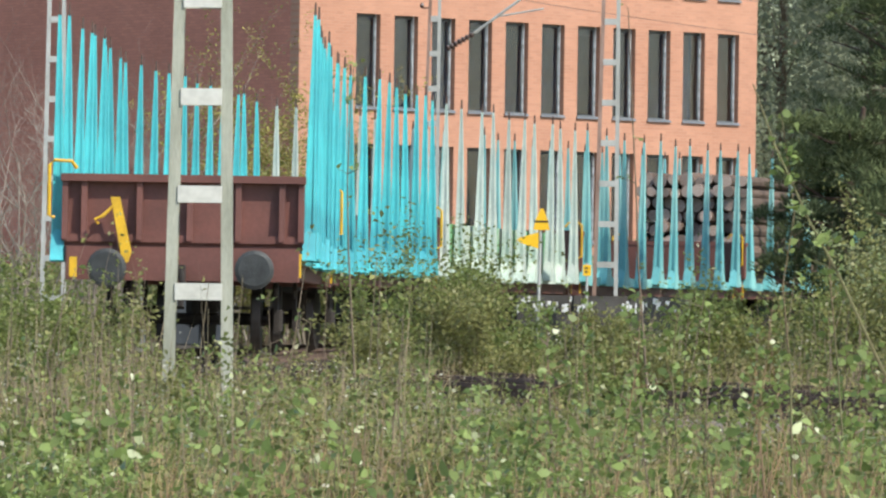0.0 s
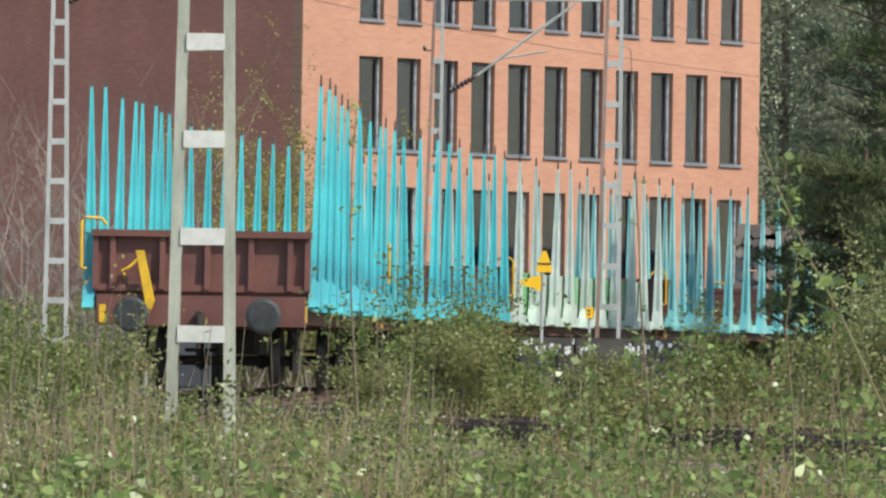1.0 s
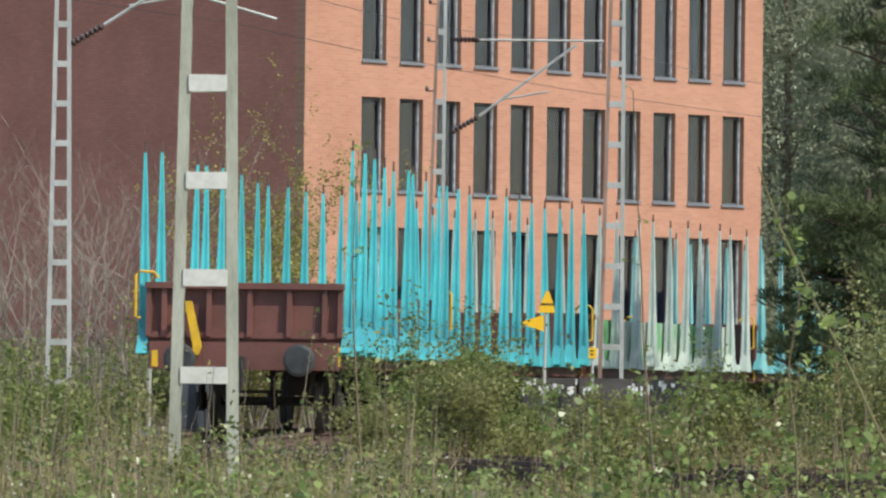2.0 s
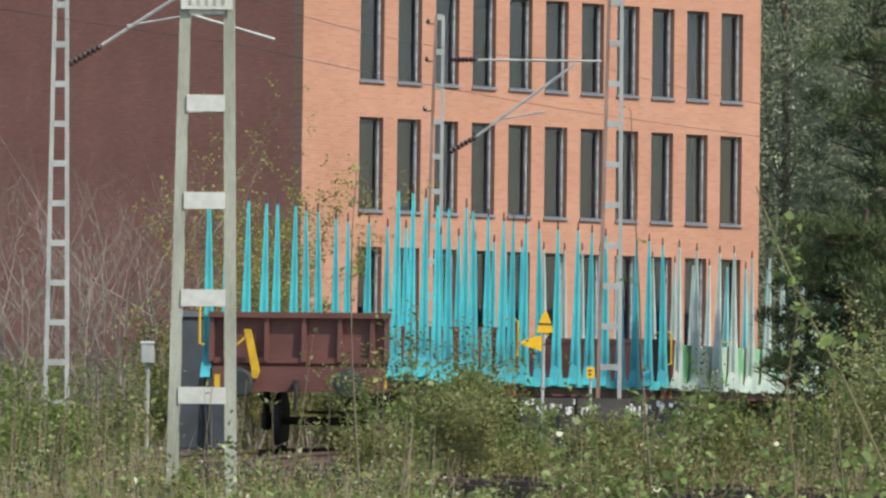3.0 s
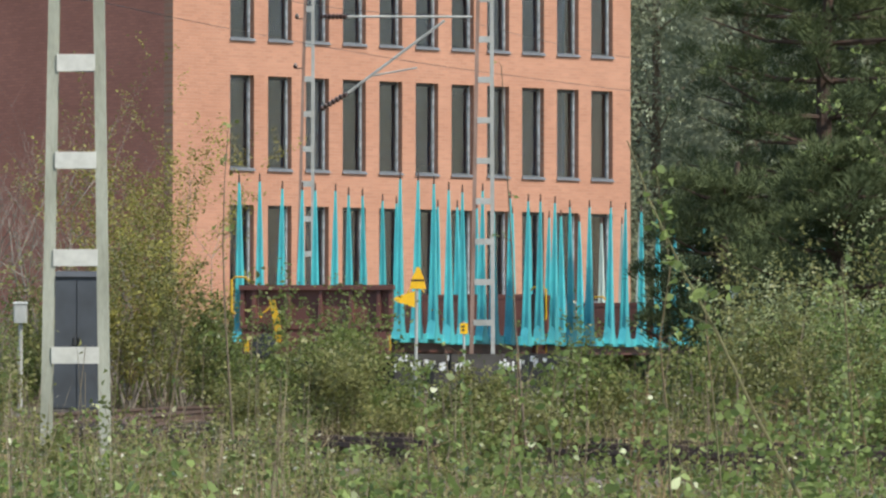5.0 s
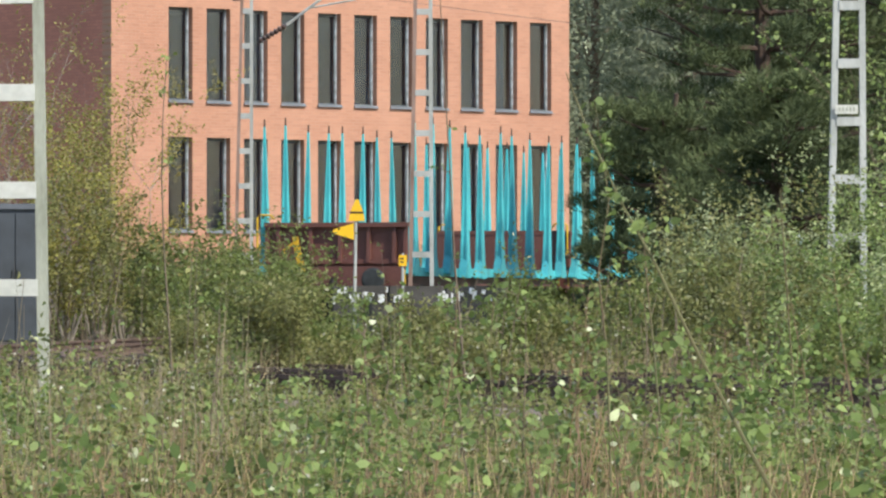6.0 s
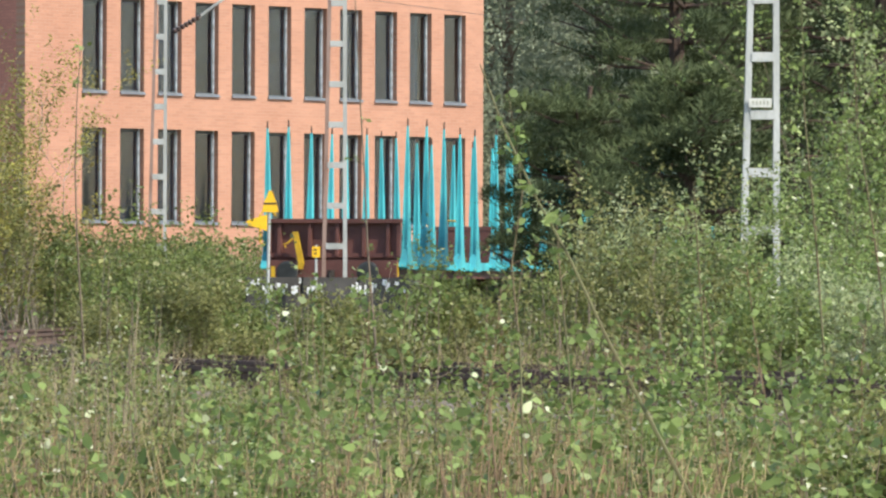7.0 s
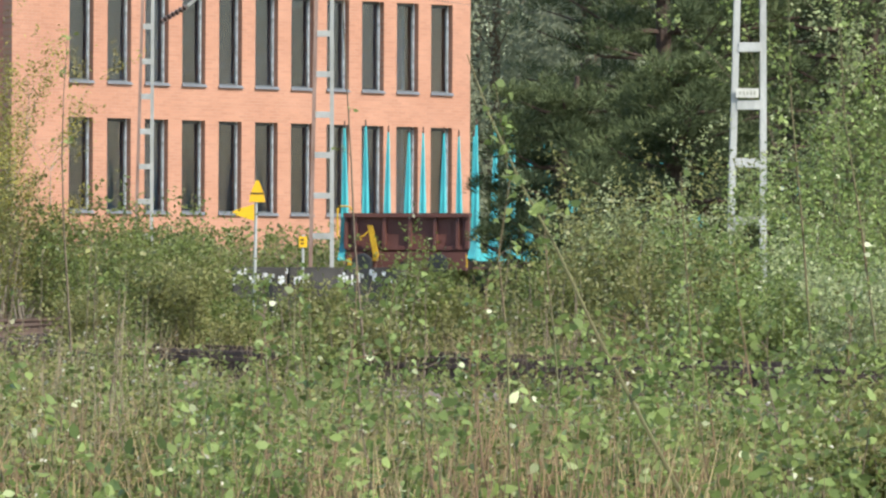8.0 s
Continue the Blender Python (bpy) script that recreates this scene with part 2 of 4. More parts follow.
def stalks(roots, tips, bend, radius, mat, name):
    """Many thin three-sided stalks, each in two bent lengths, as one mesh."""
    a, c = np.asarray(roots, float), np.asarray(tips, float)
    b = (a + c) / 2 + np.asarray(bend, float)
    n = len(a)
    r = np.broadcast_to(np.asarray(radius, float), (n,))[:, None]
    tri = [np.array((math.cos(k), math.sin(k), 0)) for k in (0.3, 2.4, 4.5)]
    v = np.concatenate([np.stack([a + t * r for t in tri], 1), np.stack([b + t * r * 0.75 for t in tri], 1), c[:, None, :]], 1).reshape(-1, 3)
    base = (np.arange(n) * 7)[:, None]
    quads = np.array([(k, (k + 1) % 3, 3 + (k + 1) % 3, 3 + k) for k in range(3)])
    tris = np.array([(3 + k, 3 + (k + 1) % 3, 6) for k in range(3)])
    q, t = (base[:, :, None] + quads[None]).reshape(-1, 4), (base[:, :, None] + tris[None]).reshape(-1, 3)
    me = bpy.data.meshes.new(name)
    me.vertices.add(len(v))
    me.vertices.foreach_set("co", v.ravel())
    idx = np.concatenate([q.ravel(), t.ravel()])
    me.loops.add(len(idx))
    me.loops.foreach_set("vertex_index", idx)
    me.polygons.add(len(q) + len(t))
    me.polygons.foreach_set("loop_start", np.concatenate([np.arange(len(q)) * 4, len(q) * 4 + np.arange(len(t)) * 3]))
    me.update(calc_edges=True)
    me.materials.append(mat)
    return me


# ---------------------------------------------------------------- ground
def ground_z(x, y):
    """Height of the ground: a shallow hollow before the tracks, then the track bed."""
    rise = np.interp(y, [-50, 0, 20, 34, 44, 50, 64, 130, 160, 3000], [-1.0, -1.0, -0.8, -0.62, -0.52, -0.38, -0.3, -0.25, 0.4, 0.6])
    return rise + 0.06 * np.sin(x * 1.3 + y * 0.4) * np.cos(y * 0.7 - x * 0.3) * (np.asarray(y) < 300)


def make_ground():
    ys = np.concatenate([np.linspace(-60, 20, 9), np.linspace(22, 160, 140), np.geomspace(170, 3000, 14)])
    xs = np.concatenate([-np.geomspace(1500, 16, 10), np.linspace(-14, 22, 73), np.geomspace(25, 1500, 10)])
    gx, gy = np.meshgrid(xs, ys)
    v = np.stack([gx, gy, ground_z(gx, gy)], -1).reshape(-1, 3)
    w = len(xs)
    f = [(j * w + i, j * w + i + 1, (j + 1) * w + i + 1, (j + 1) * w + i) for j in range(len(ys) - 1) for i in range(w - 1)]
    me = bpy.data.meshes.new("ground")
    me.from_pydata(v.tolist(), [], f)
    me.materials.append(M_GROUND)
    for p in me.polygons:
        p.use_smooth = True
    tagged(new("ground", me), "rough ground of dry grass and soil beside the tracks", "ground", kind="structure")


make_ground()


# ---------------------------------------------------------------- the curved track of the timber train
TRACK = (-3.796, 67.06, -0.0557, 0.00762, -0.0000462)


def on_track(s):
    """Place and heading of the track's middle, s metres from the tail's first place."""
    x0, y0, h0, k0, k1 = TRACK
    n = 40
    u = np.linspace(0, s, n)
    h = h0 + k0 * u + 0.5 * k1 * u * u
    d = s / (n - 1)
    return (x0 + float((np.sin(h)[1:] + np.sin(h)[:-1]).sum()) * d / 2, y0 + float((np.cos(h)[1:] + np.cos(h)[:-1]).sum()) * d / 2, float(h[-1]))


def rail_profile(shape, pts):
    """A rail with head, web and foot along the points, whose top is at their height."""
    prof = [(0.036, 0), (0.036, -0.04), (0.01, -0.05), (0.01, -0.13), (0.07, -0.15), (0.07, -0.17), (-0.07, -0.17), (-0.07, -0.15), (-0.01, -0.13), (-0.01, -0.05), (-0.036, -0.04), (-0.036, 0)]
    n, k = len(shape.v), len(prof)
    for i, p in enumerate(pts):
        a, b = Vector(pts[max(i - 1, 0)]), Vector(pts[min(i + 1, len(pts) - 1)])
        side = (b - a).cross(Vector((0, 0, 1))).normalized()
        shape.v += [tuple(Vector(p) + side * q + Vector((0, 0, h))) for q, h in prof]
    for i in range(len(pts) - 1):
        o = n + i * k
        shape.f += [(o + j, o + (j + 1) % k, o + k + (j + 1) % k, o + k + j) for j in range(k)]


def make_track(name, line, label):
    """Rails, sleepers and ballast bed along a line of (x, y, heading)."""
    root = tagged(new(name), label, "railway track", kind="structure")
    for side in (-0.762, 0.762):
        sh = Shape()
        rail_profile(sh, [(x + math.cos(h) * side, y - math.sin(h) * side, 0.0) for x, y, h in line])
        part("rail", sh, M_RUST, root)
    bed = Shape()
    prof = [(2.6, -0.62), (1.7, -0.2), (-1.7, -0.2), (-2.6, -0.62)]
    for x, y, h in line:
        bed.v += [(x + math.cos(h) * q, y - math.sin(h) * q, z) for q, z in prof]
    for i in range(len(line) - 1):
        bed.f += [(4 * i + j, 4 * i + j + 1, 4 * i + 5 + j, 4 * i + 4 + j) for j in range(3)]
    part("ballast_bed", bed, M_BALLAST, root)
    one = Shape().box((0, 0, -0.205), (2.6, 0.25, 0.07), bevel=0.02).mesh("sleeper", M_SLEEPER)
    d = 0.0
    for (x, y, h), (x2, y2, _) in zip(line, line[1:]):
        gap = math.hypot(x2 - x, y2 - y)
        while d < gap:
            piece("sleeper", one, root, pose(x + (x2 - x) * d / gap, y + (y2 - y) * d / gap, 0, 0, 0, -math.degrees(h)))
            d += 0.65
        d -= gap
    return root


def track_line():
    """The track's middle from beyond the far curve back past the camera's view."""
    back, (x, y, h) = [], on_track(0)
    for i in range(60):
        x, y = x - math.sin(h), y - math.cos(h)
        h = max(h - 0.0195, -0.46)
        back.append((x, y, h))
    return back[::-1] + [on_track(s) for s in np.linspace(0, 170, 70)]


make_track("railway_track", track_line(), "curved railway track with rusty rails on ballast")


def siding_line():
    """An overgrown siding that leaves the curve and runs beside it."""
    a, b = Vector((-3.0, 62.5)), Vector((13.0, 25.3))
    d = b - a
    h = math.atan2(-d.x, -d.y)
    return [(*(a + d * k / 40), h) for k in range(41)][::-1]


siding = make_track("siding_track", siding_line(), "overgrown siding with rusty rails among the weeds")
siding.matrix_world = pose(0, 0, -0.01)


# ---------------------------------------------------------------- office building
CORNER, TURN = Vector((-5.40, 148.0, 0.0)), 40.0
PERIOD, WIDE, FIRST, LENGTH = 1.295, 0.815, 1.925, 16.37
ROWS = [(2.49, 5.01), (5.95, 8.47), (9.41, 11.93), (12.87, 15.39)]
TOP, DEEP = 17.2, 0.38


def make_building():
    root = tagged(new("office_building"), "orange brick office building with rows of tall narrow windows", "building")
    root.matrix_world = Matrix.Translation(CORNER) @ pose(0, 0, 0, 0, 0, TURN)
    # front wall: spandrel bands and piers leave the openings free; the outside is y = 0
    bands = [0.0] + [z for row in ROWS for z in row] + [TOP]
    for lo, hi in zip(bands[::2], bands[1::2]):
        part("wall_band", Shape().box((LENGTH / 2, DEEP / 2, (lo + hi) / 2), (LENGTH, DEEP, hi - lo)), M_BRICK, root)
    lefts = [FIRST + PERIOD * i for i in range(11)]
    for lo, hi in ROWS:
        edges = [0.0] + [x for a in lefts for x in (a, a + WIDE)] + [LENGTH]
        for a, b in zip(edges[::2], edges[1::2]):
            part("wall_pier", Shape().box(((a + b) / 2, DEEP / 2, (lo + hi) / 2), (b - a, DEEP, hi - lo)), M_BRICK, root)
    side = Shape().box((15, 0, TOP / 2), (30, DEEP, TOP))
    ob = part("side_wall", side, M_BRICK_SIDE, root, "brick side wall, brown in shade")
    ob.matrix_basis = pose(DEEP / 2, DEEP + 0.004, 0, 0, 0, 90)
    part("back_wall", Shape().box((LENGTH / 2, 30.2, TOP / 2), (LENGTH, DEEP, TOP)), M_BRICK, root)
    end = part("end_wall", Shape().box((15, 0, TOP / 2), (29.6, DEEP, TOP)), M_BRICK, root)
    end.matrix_basis = pose(LENGTH - DEEP / 2, DEEP + 0.004, 0, 0, 0, 90)
    part("roof", Shape().box((LENGTH / 2, 15.2, TOP + 0.12), (LENGTH + 0.1, 30.7, 0.24)), M_ROOF, root)
    rooms = Shape()
    for lo, hi in ROWS:
        rooms.box((LENGTH / 2, 3.6, lo - 0.75), (LENGTH - 0.9, 6.0, 0.25))
    rooms.box((LENGTH / 2, 6.7, TOP / 2), (LENGTH - 0.9, 0.15, TOP - 0.4))
    for i in range(4):
        rooms.box((1.2 + i * 4.4, 3.6, TOP / 2), (0.12, 5.9, TOP - 0.5))
    part("partition", rooms, M_ROOM, root, "dim rooms behind the windows")
    # one window: casing, narrow side strip, sill, glass
    frame_sh, strip_sh, sill_sh, pane_sh = Shape(), Shape(), Shape(), Shape()
    w, h = WIDE, ROWS[0][1] - ROWS[0][0]
    frame_sh.box((0.03, 0.22, h / 2), (0.06, 0.10, h))
    for z in (0.05, h - 0.04):
        frame_sh.box((w / 2 + 0.005, 0.22, z), (w - 0.11, 0.10, 0.08))
    strip_sh.box((w - 0.025, 0.22, h / 2), (0.05, 0.10, h))
    sill_sh.taper((w / 2, 0.06, -0.03), (w + 0.06, 0.26), (w / 2, 0.08, 0.05), (w, 0.20))
    pane_sh.box((w / 2, 0.235, h / 2), (w - 0.12, 0.012, h - 0.17))
    casing, strip = frame_sh.mesh("window_frame", M_FRAME), strip_sh.mesh("side_strip", M_STRIP)
    sill, pane = sill_sh.mesh("window_sill", M_SILL), pane_sh.mesh("pane", M_GLASS)
    for lo, hi in ROWS:
        for a in lefts:
            win = piece("window", casing, root, pose(a, 0, lo))
            piece("side_strip", strip, win, Matrix())
            piece("window_sill", sill, win, Matrix())
            piece("pane", pane, win, Matrix()).visible_shadow = False
    return root


make_building()


# ---------------------------------------------------------------- catenary masts
def make_mast(x0, x1, y, z_low, z_high, w_low, w_high, batten, leg, label, mat, high=0.12, first=0.3, left=None):
    """A two-legged mast of channel legs with flat battens; the legs lean together upwards."""
    root = tagged(new("catenary_mast"), label, "mast", group="catenary masts")
    root.matrix_world = Matrix.Translation((x0, y, 0))
    shift = x1 - x0

    def middle(z):
        return shift * (z - z_low) / (z_high - z_low)

    def gap(z):
        return w_low + (w_high - w_low) * (z - z_low) / (z_high - z_low)
    for side in (-1, 1):
        a, b = (middle(z_low) + side * (gap(z_low) - leg) / 2, middle(z_high) + side * (gap(z_high) - leg) / 2)
        prof = [(0.5, -0.85), (0.5, 0.85), (-0.5, 0.85), (-0.5, 0.70), (0.32, 0.70), (0.32, -0.70), (-0.5, -0.70), (-0.5, -0.85)]
        k = len(prof)
        pts = [(c + side * q * leg * g, r * leg * g, z) for c, g, z in ((a, 1.0, z_low), (b, 0.9, z_high)) for q, r in prof]
        sh = Shape().add(pts, [tuple(range(k)), tuple(range(k, 2 * k))] + [(i, (i + 1) % k, (i + 1) % k + k, i + k) for i in range(k)])
        part("leg", sh, left if left and side < 0 else mat, root)
    z = z_low + first
    while z < z_high:
        for dy in (-1, 1):
            part("batten", Shape().box((middle(z), dy * leg * 0.93, z), (gap(z) - leg * 1.75, leg * 0.14, high)), M_BATTEN if mat is M_GALV_OLD else mat, root)
        z += batten
    part("foundation", Shape().taper((middle(z_low), 0, z_low - 0.5), (w_low + 0.35, 0.7), (middle(z_low), 0, z_low + 0.12), (w_low + 0.2, 0.5)), M_CONCRETE, root)
    return root


mast_a = make_mast(-2.345, -2.345, 43.7, -0.42, 9.0, 0.56, 0.26, 0.758, 0.088, "pale weathered steel catenary mast among the weeds", M_GALV_OLD, first=1.158, high=0.13)
mast_b = make_mast(-8.21, -8.225, 103.0, -0.3, 9.5, 0.50, 0.26, 0.73, 0.075, "grey galvanised catenary mast before the shaded brick wall", M_GALV, high=0.11)
mast_c = make_mast(-1.60, -1.49, 122.0, -0.2, 9.25, 0.46, 0.23, 0.76, 0.075, "slim grey catenary mast with a cantilever", M_GALV, left=M_PINKISH)
mast_d = make_mast(1.93, 1.995, 104.0, -0.3, 9.6, 0.50, 0.28, 0.75, 0.075, "pale grey catenary mast beside the curved track", M_GALV, high=0.11, left=M_PINKISH)
mast_e = make_mast(6.99, 7.07, 74.0, -0.35, 9.0, 0.56, 0.30, 0.765, 0.085, "grey galvanised catenary mast before the pines", M_GALV, high=0.12)


for z, x in ((9.12, -0.01), (8.30, -0.03), (7.22, -0.06)):
    knob = Shape().tube([(x - 0.13, -0.05, z - 0.06), (x - 0.13, -0.05, z), (x - 0.13, -0.05, z + 0.06)], [0.025, 0.05, 0.025], 8)
    part("side_insulator", knob.tube([(x - 0.13, -0.05, z - 0.05), (x + 0.04, -0.03, z - 0.05)], 0.015, 5), M_INSUL, mast_c)


def insulator(sh, a, b, n=7):
    a, b = Vector(a), Vector(b)
    sh.tube([a.lerp(b, i / (2 * n)) for i in range(2 * n + 1)], [0.075 if i % 2 else 0.035 for i in range(2 * n + 1)], 8)


def make_cantilever(mast, top, low, tip, reach):
    """A cantilever: brown insulators, a level tube, a slanting strut and the registration arm."""
    x, y = reach
    sh = Shape().tube([(x[0], y, top), (x[1], y, top)], 0.03)
    part("top_tube", sh, M_GALV, mast)
    part("strut", Shape().tube([(x[0], y, low), tip], 0.035), M_GALV, mast)
    for za, zb in ((top, top), (low - 0.36, low - 0.02)):
        ins = Shape()
        insulator(ins, (x[0] - 0.60, y, za), (x[0] - 0.02, y, zb))
        part("insulator", ins, M_INSUL, mast)
    part("registration_arm", Shape().tube([(x[0] + 0.45, y, low + 0.36), (x[0] + 1.5, y, low + 0.55)], 0.022), M_GALV, mast)
    part("drop_wire", Shape().tube([(x[1] - 0.95, y, top), (x[1] - 0.97, y, top - 0.55)], 0.014, 4), M_WIRE, mast)


make_cantilever(mast_c, 8.30, 6.64, (3.05, 0.0, 8.22), ((0.95, 3.65), 0.0))
make_cantilever(mast_b, 9.3, 7.30, (2.5, 0.0, 8.45), ((0.75, 3.3), 0.0))
part("steady_arm", Shape().tube([(2.3, 0, 7.90), (3.92, 0, 7.44)], 0.03), M_GALV, mast_b)


def mast_plate(mast, y, z, wide):
    """A pale number plate; its writing is left as plain dark bars."""
    plate = part("number_plate", Shape().box((0, y, z), (wide, 0.012, 0.12)), M_BATTEN, mast, "pale plate with dark bars")
    for i in range(5):
        part("bar", Shape().box((-wide * 0.32 + i * wide * 0.16, y - 0.009, z), (0.022, 0.005, 0.05)), M_GALV_OLD, plate)


mast_plate(mast_a, -0.11, 3.80, 0.40)
mast_plate(mast_e, -0.11, 3.165, 0.30)


def make_wire(points, label):
    tagged(new("overhead_wire", Shape().tube(points, 0.006, 4).mesh("overhead_wire", M_WIRE)), label, "wire")


def sagging(a, b, sag, n=12):
    a, b = Vector(a), Vector(b)
    return [tuple(a.lerp(b, i / n) - Vector((0, 0, 4 * sag * (i / n) * (1 - i / n)))) for i in range(n + 1)]


make_wire(sagging((-12.0, 84.0, 8.6), (-5.7, 103.0, 8.5), 0.3)[:-1] + sagging((-5.7, 103.0, 8.5), (1.45, 122.0, 8.35), 0.35) + sagging((1.45, 122.0, 8.35), (12.0, 146.0, 8.4), 0.4)[1:], "thin dark messenger wire between the masts")
make_wire(sagging((-12.0, 84.0, 7.3), (-5.0, 103.0, 7.35), 0.05)[:-1] + sagging((-5.0, 103.0, 7.35), (1.2, 122.0, 7.25), 0.05) + sagging((1.2, 122.0, 7.25), (12.0, 146.0, 7.3), 0.05)[1:], "thin dark contact wire between the masts")


# ---------------------------------------------------------------- timber wagons
WAGON = 14.34
BODY = 13.14
WALL_TOP = 2.17


def make_wagon(stake_mat, load, label):
    """A two-axle timber wagon. Its rear end wall stands at y = 0, the rails are at z = 0."""
    root = tagged(new("timber_wagon"), label, "railway wagon", group="timber train")
    for x in (-1.28, 1.28):
        sill = Shape().box((x, BODY / 2, 1.10), (0.10, BODY, 0.28))
        part("sole_bar", sill, M_BROWN, root)
    for x in (-0.4, 0.4):
        part("centre_sill", Shape().box((x, BODY / 2, 1.08), (0.12, BODY, 0.24)), M_BROWN, root)
    for y in np.linspace(1.2, BODY - 1.2, 7):
        part("cross_beam", Shape().box((0, y, 1.06), (2.46, 0.10, 0.18)), M_BROWN, root)
    fl = Shape()
    for i in range(16):
        fl.box((0, (i + 0.5) * BODY / 16, 1.255), (2.7, BODY / 16 - 0.02, 0.045))
    part("floor", fl, M_UNDER, root)
    for y, d in ((0.0, -1), (BODY, 1)):
        w = Shape().box((0, y, (1.30 + WALL_TOP) / 2), (2.86, 0.05, WALL_TOP - 1.30))
        wall = part("end_wall", w, M_BROWN, root, "red-brown steel end wall")
        part("top_rail", Shape().box((0, y + d * 0.06, WALL_TOP - 0.03), (2.92, 0.20, 0.09)), M_BROWN, wall)
        part("bottom_rail", Shape().box((0, y + d * 0.05, 1.42), (2.88, 0.12, 0.09)), M_BROWN, wall)
        for x in (-1.41, -1.18, -0.52, 0.08, 0.66, 1.18, 1.41):
            part("rib", Shape().taper((x, y + d * 0.085, 1.40), (0.07, 0.14), (x, y + d * 0.065, WALL_TOP - 0.07), (0.07, 0.10)), M_BROWN, wall)
        part("buffer_beam", Shape().box((0, y + d * 0.10, 1.12), (2.80, 0.16, 0.40), bevel=0.02), M_BROWN, root)
        for x in (-0.875, 0.875):
            b = Shape().tube([(x, y + d * 0.18, 1.06), (x, y + d * 0.48, 1.06)], [0.13, 0.11], 12)
            b.tube([(x, y + d * 0.48, 1.06), (x, y + d * 0.56, 1.06)], [0.10, 0.10], 12)
            bf = part("buffer", b, M_UNDER, root)
            part("buffer_plate", Shape().tube([(x, y + d * 0.55, 1.06), (x, y + d * 0.59, 1.06), (x, y + d * 0.605, 1.06)], [0.235, 0.235, 0.19], 20), M_BUFFER, bf)
        part("coupling_hook", Shape().box((0, y + d * 0.3, 1.03), (0.09, 0.25, 0.16)).tube([(0, y + d * 0.42, 1.05), (0.03, y + d * 0.46, 0.85), (0, y + d * 0.44, 0.62)], 0.035), M_UNDER, root)
        for x in (-1.44 * -d,):
            h = Shape().tube([(x - 0.10 * -d, y + d * 0.10, 1.66), (x - 0.16 * -d, y + d * 0.14, 1.68), (x - 0.16 * -d, y + d * 0.14, 2.28), (x - 0.10 * -d, y + d * 0.14, 2.34), (x + 0.10 * -d, y + d * 0.10, 2.33), (x + 0.16 * -d, y + d * 0.06, 2.25)], 0.023, 6)
            part("hand_rail", h, M_YELLOW, root, "yellow bent hand rail")
        part("step", Shape().box((-1.30, y + d * 0.16, 1.07), (0.09, 0.05, 0.24)), M_YELLOW, root, "yellow step bracket")
        part("corner_step", Shape().box((1.38, y + d * 0.14, 1.12), (0.08, 0.05, 0.28)), M_YELLOW, root, "faded yellow corner plate")
        lv = Shape().plate([(-0.06, 0.36), (0.05, 0.36), (0.20, -0.30), (0.16, -0.42), (0.05, -0.42), (0.07, -0.30)], 0.04, pose(-0.80, y + d * 0.24, 1.55))
        part("release_lever", lv, M_YELLOW, root, "yellow release lever")
        part("lever_hook", Shape().tube([(-0.83, y + d * 0.22, 1.80), (-0.95, y + d * 0.26, 1.68), (-1.04, y + d * 0.26, 1.64), (-1.00, y + d * 0.26, 1.58)], 0.022), M_YELLOW, root)
    for y in (2.7, BODY - 2.7):
        ax = Shape().tube([(-0.95, y, 0.46), (0.95, y, 0.46)], 0.07, 10)
        axle = part("axle", ax, M_UNDER, root)
        for x in (-0.762, 0.762):
            s = 1 if x > 0 else -1
            wh = Shape().tube([(x - s * 0.03, y, 0.46), (x - s * 0.03, y, 0.46), (x - s * 0.01, y, 0.46), (x + s * 0.09, y, 0.46), (x + s * 0.09, y, 0.46), (x + s * 0.05, y, 0.46)], [0.2, 0.50, 0.50, 0.455, 0.39, 0.36], 28)
            part("wheel", wh, M_WHEEL, axle)
            g = Shape().box((x * 1.36, y, 0.66), (0.05, 0.34, 0.72)).box((x * 1.36, y, 0.46), (0.16, 0.24, 0.26), bevel=0.04)
            part("axle_guard", g, M_UNDER, axle)
            sp = Shape()
            for k in range(6):
                l = 0.62 - 0.09 * k
                sp.tube([(x * 1.36, y - l, 0.86 - 0.02 * k), (x * 1.36, y, 0.78 - 0.02 * k), (x * 1.36, y + l, 0.86 - 0.02 * k)], 0.022, 4)
            part("leaf_spring", sp, M_UNDER, axle)
    part("brake_gear", Shape().box((0, BODY / 2, 0.72), (0.5, 1.3, 0.35), bevel=0.08).tube([(-0.5, 3, 0.6), (-0.5, BODY - 3, 0.6)], 0.03), M_UNDER, root)
    # stakes: tapered posts with a flared foot, set in pairs along both sides
    ys = [0.12 + i * (BODY - 0.24) / 9 for i in range(10)]
    prof = [(1, -1), (1, 1), (0.5, 1), (0.45, 0.84), (-0.45, 0.84), (-0.5, 1), (-1, 1), (-1, -1), (-0.5, -1), (-0.45, -0.84), (0.45, -0.84), (0.5, -1)]
    k = len(prof)
    levels = ((1.16, 0.085, 0.165), (2.3, 0.061, 0.084), (3.3, 0.040, 0.051), (4.12, 0.017, 0.021))
    st = Shape().add([(px * a, py * b, z) for z, a, b in levels for px, py in prof],
                     [tuple(range(k))[::-1], tuple(range(3 * k, 4 * k))] + [(o + i, o + (i + 1) % k, o + (i + 1) % k + k, o + i + k) for o in (0, k, 2 * k) for i in range(k)])
    foot = Shape().taper((0, 0, 1.18), (0.16, 0.62), (0, 0, 1.56), (0.15, 0.22)).mesh("stake_foot", stake_mat)
    tip = Shape().taper((0, 0, 4.11), (0.033, 0.040), (0, 0, 4.27), (0.022, 0.026)).mesh("stake_tip", M_TIP)
    post = st.mesh("stake", stake_mat)
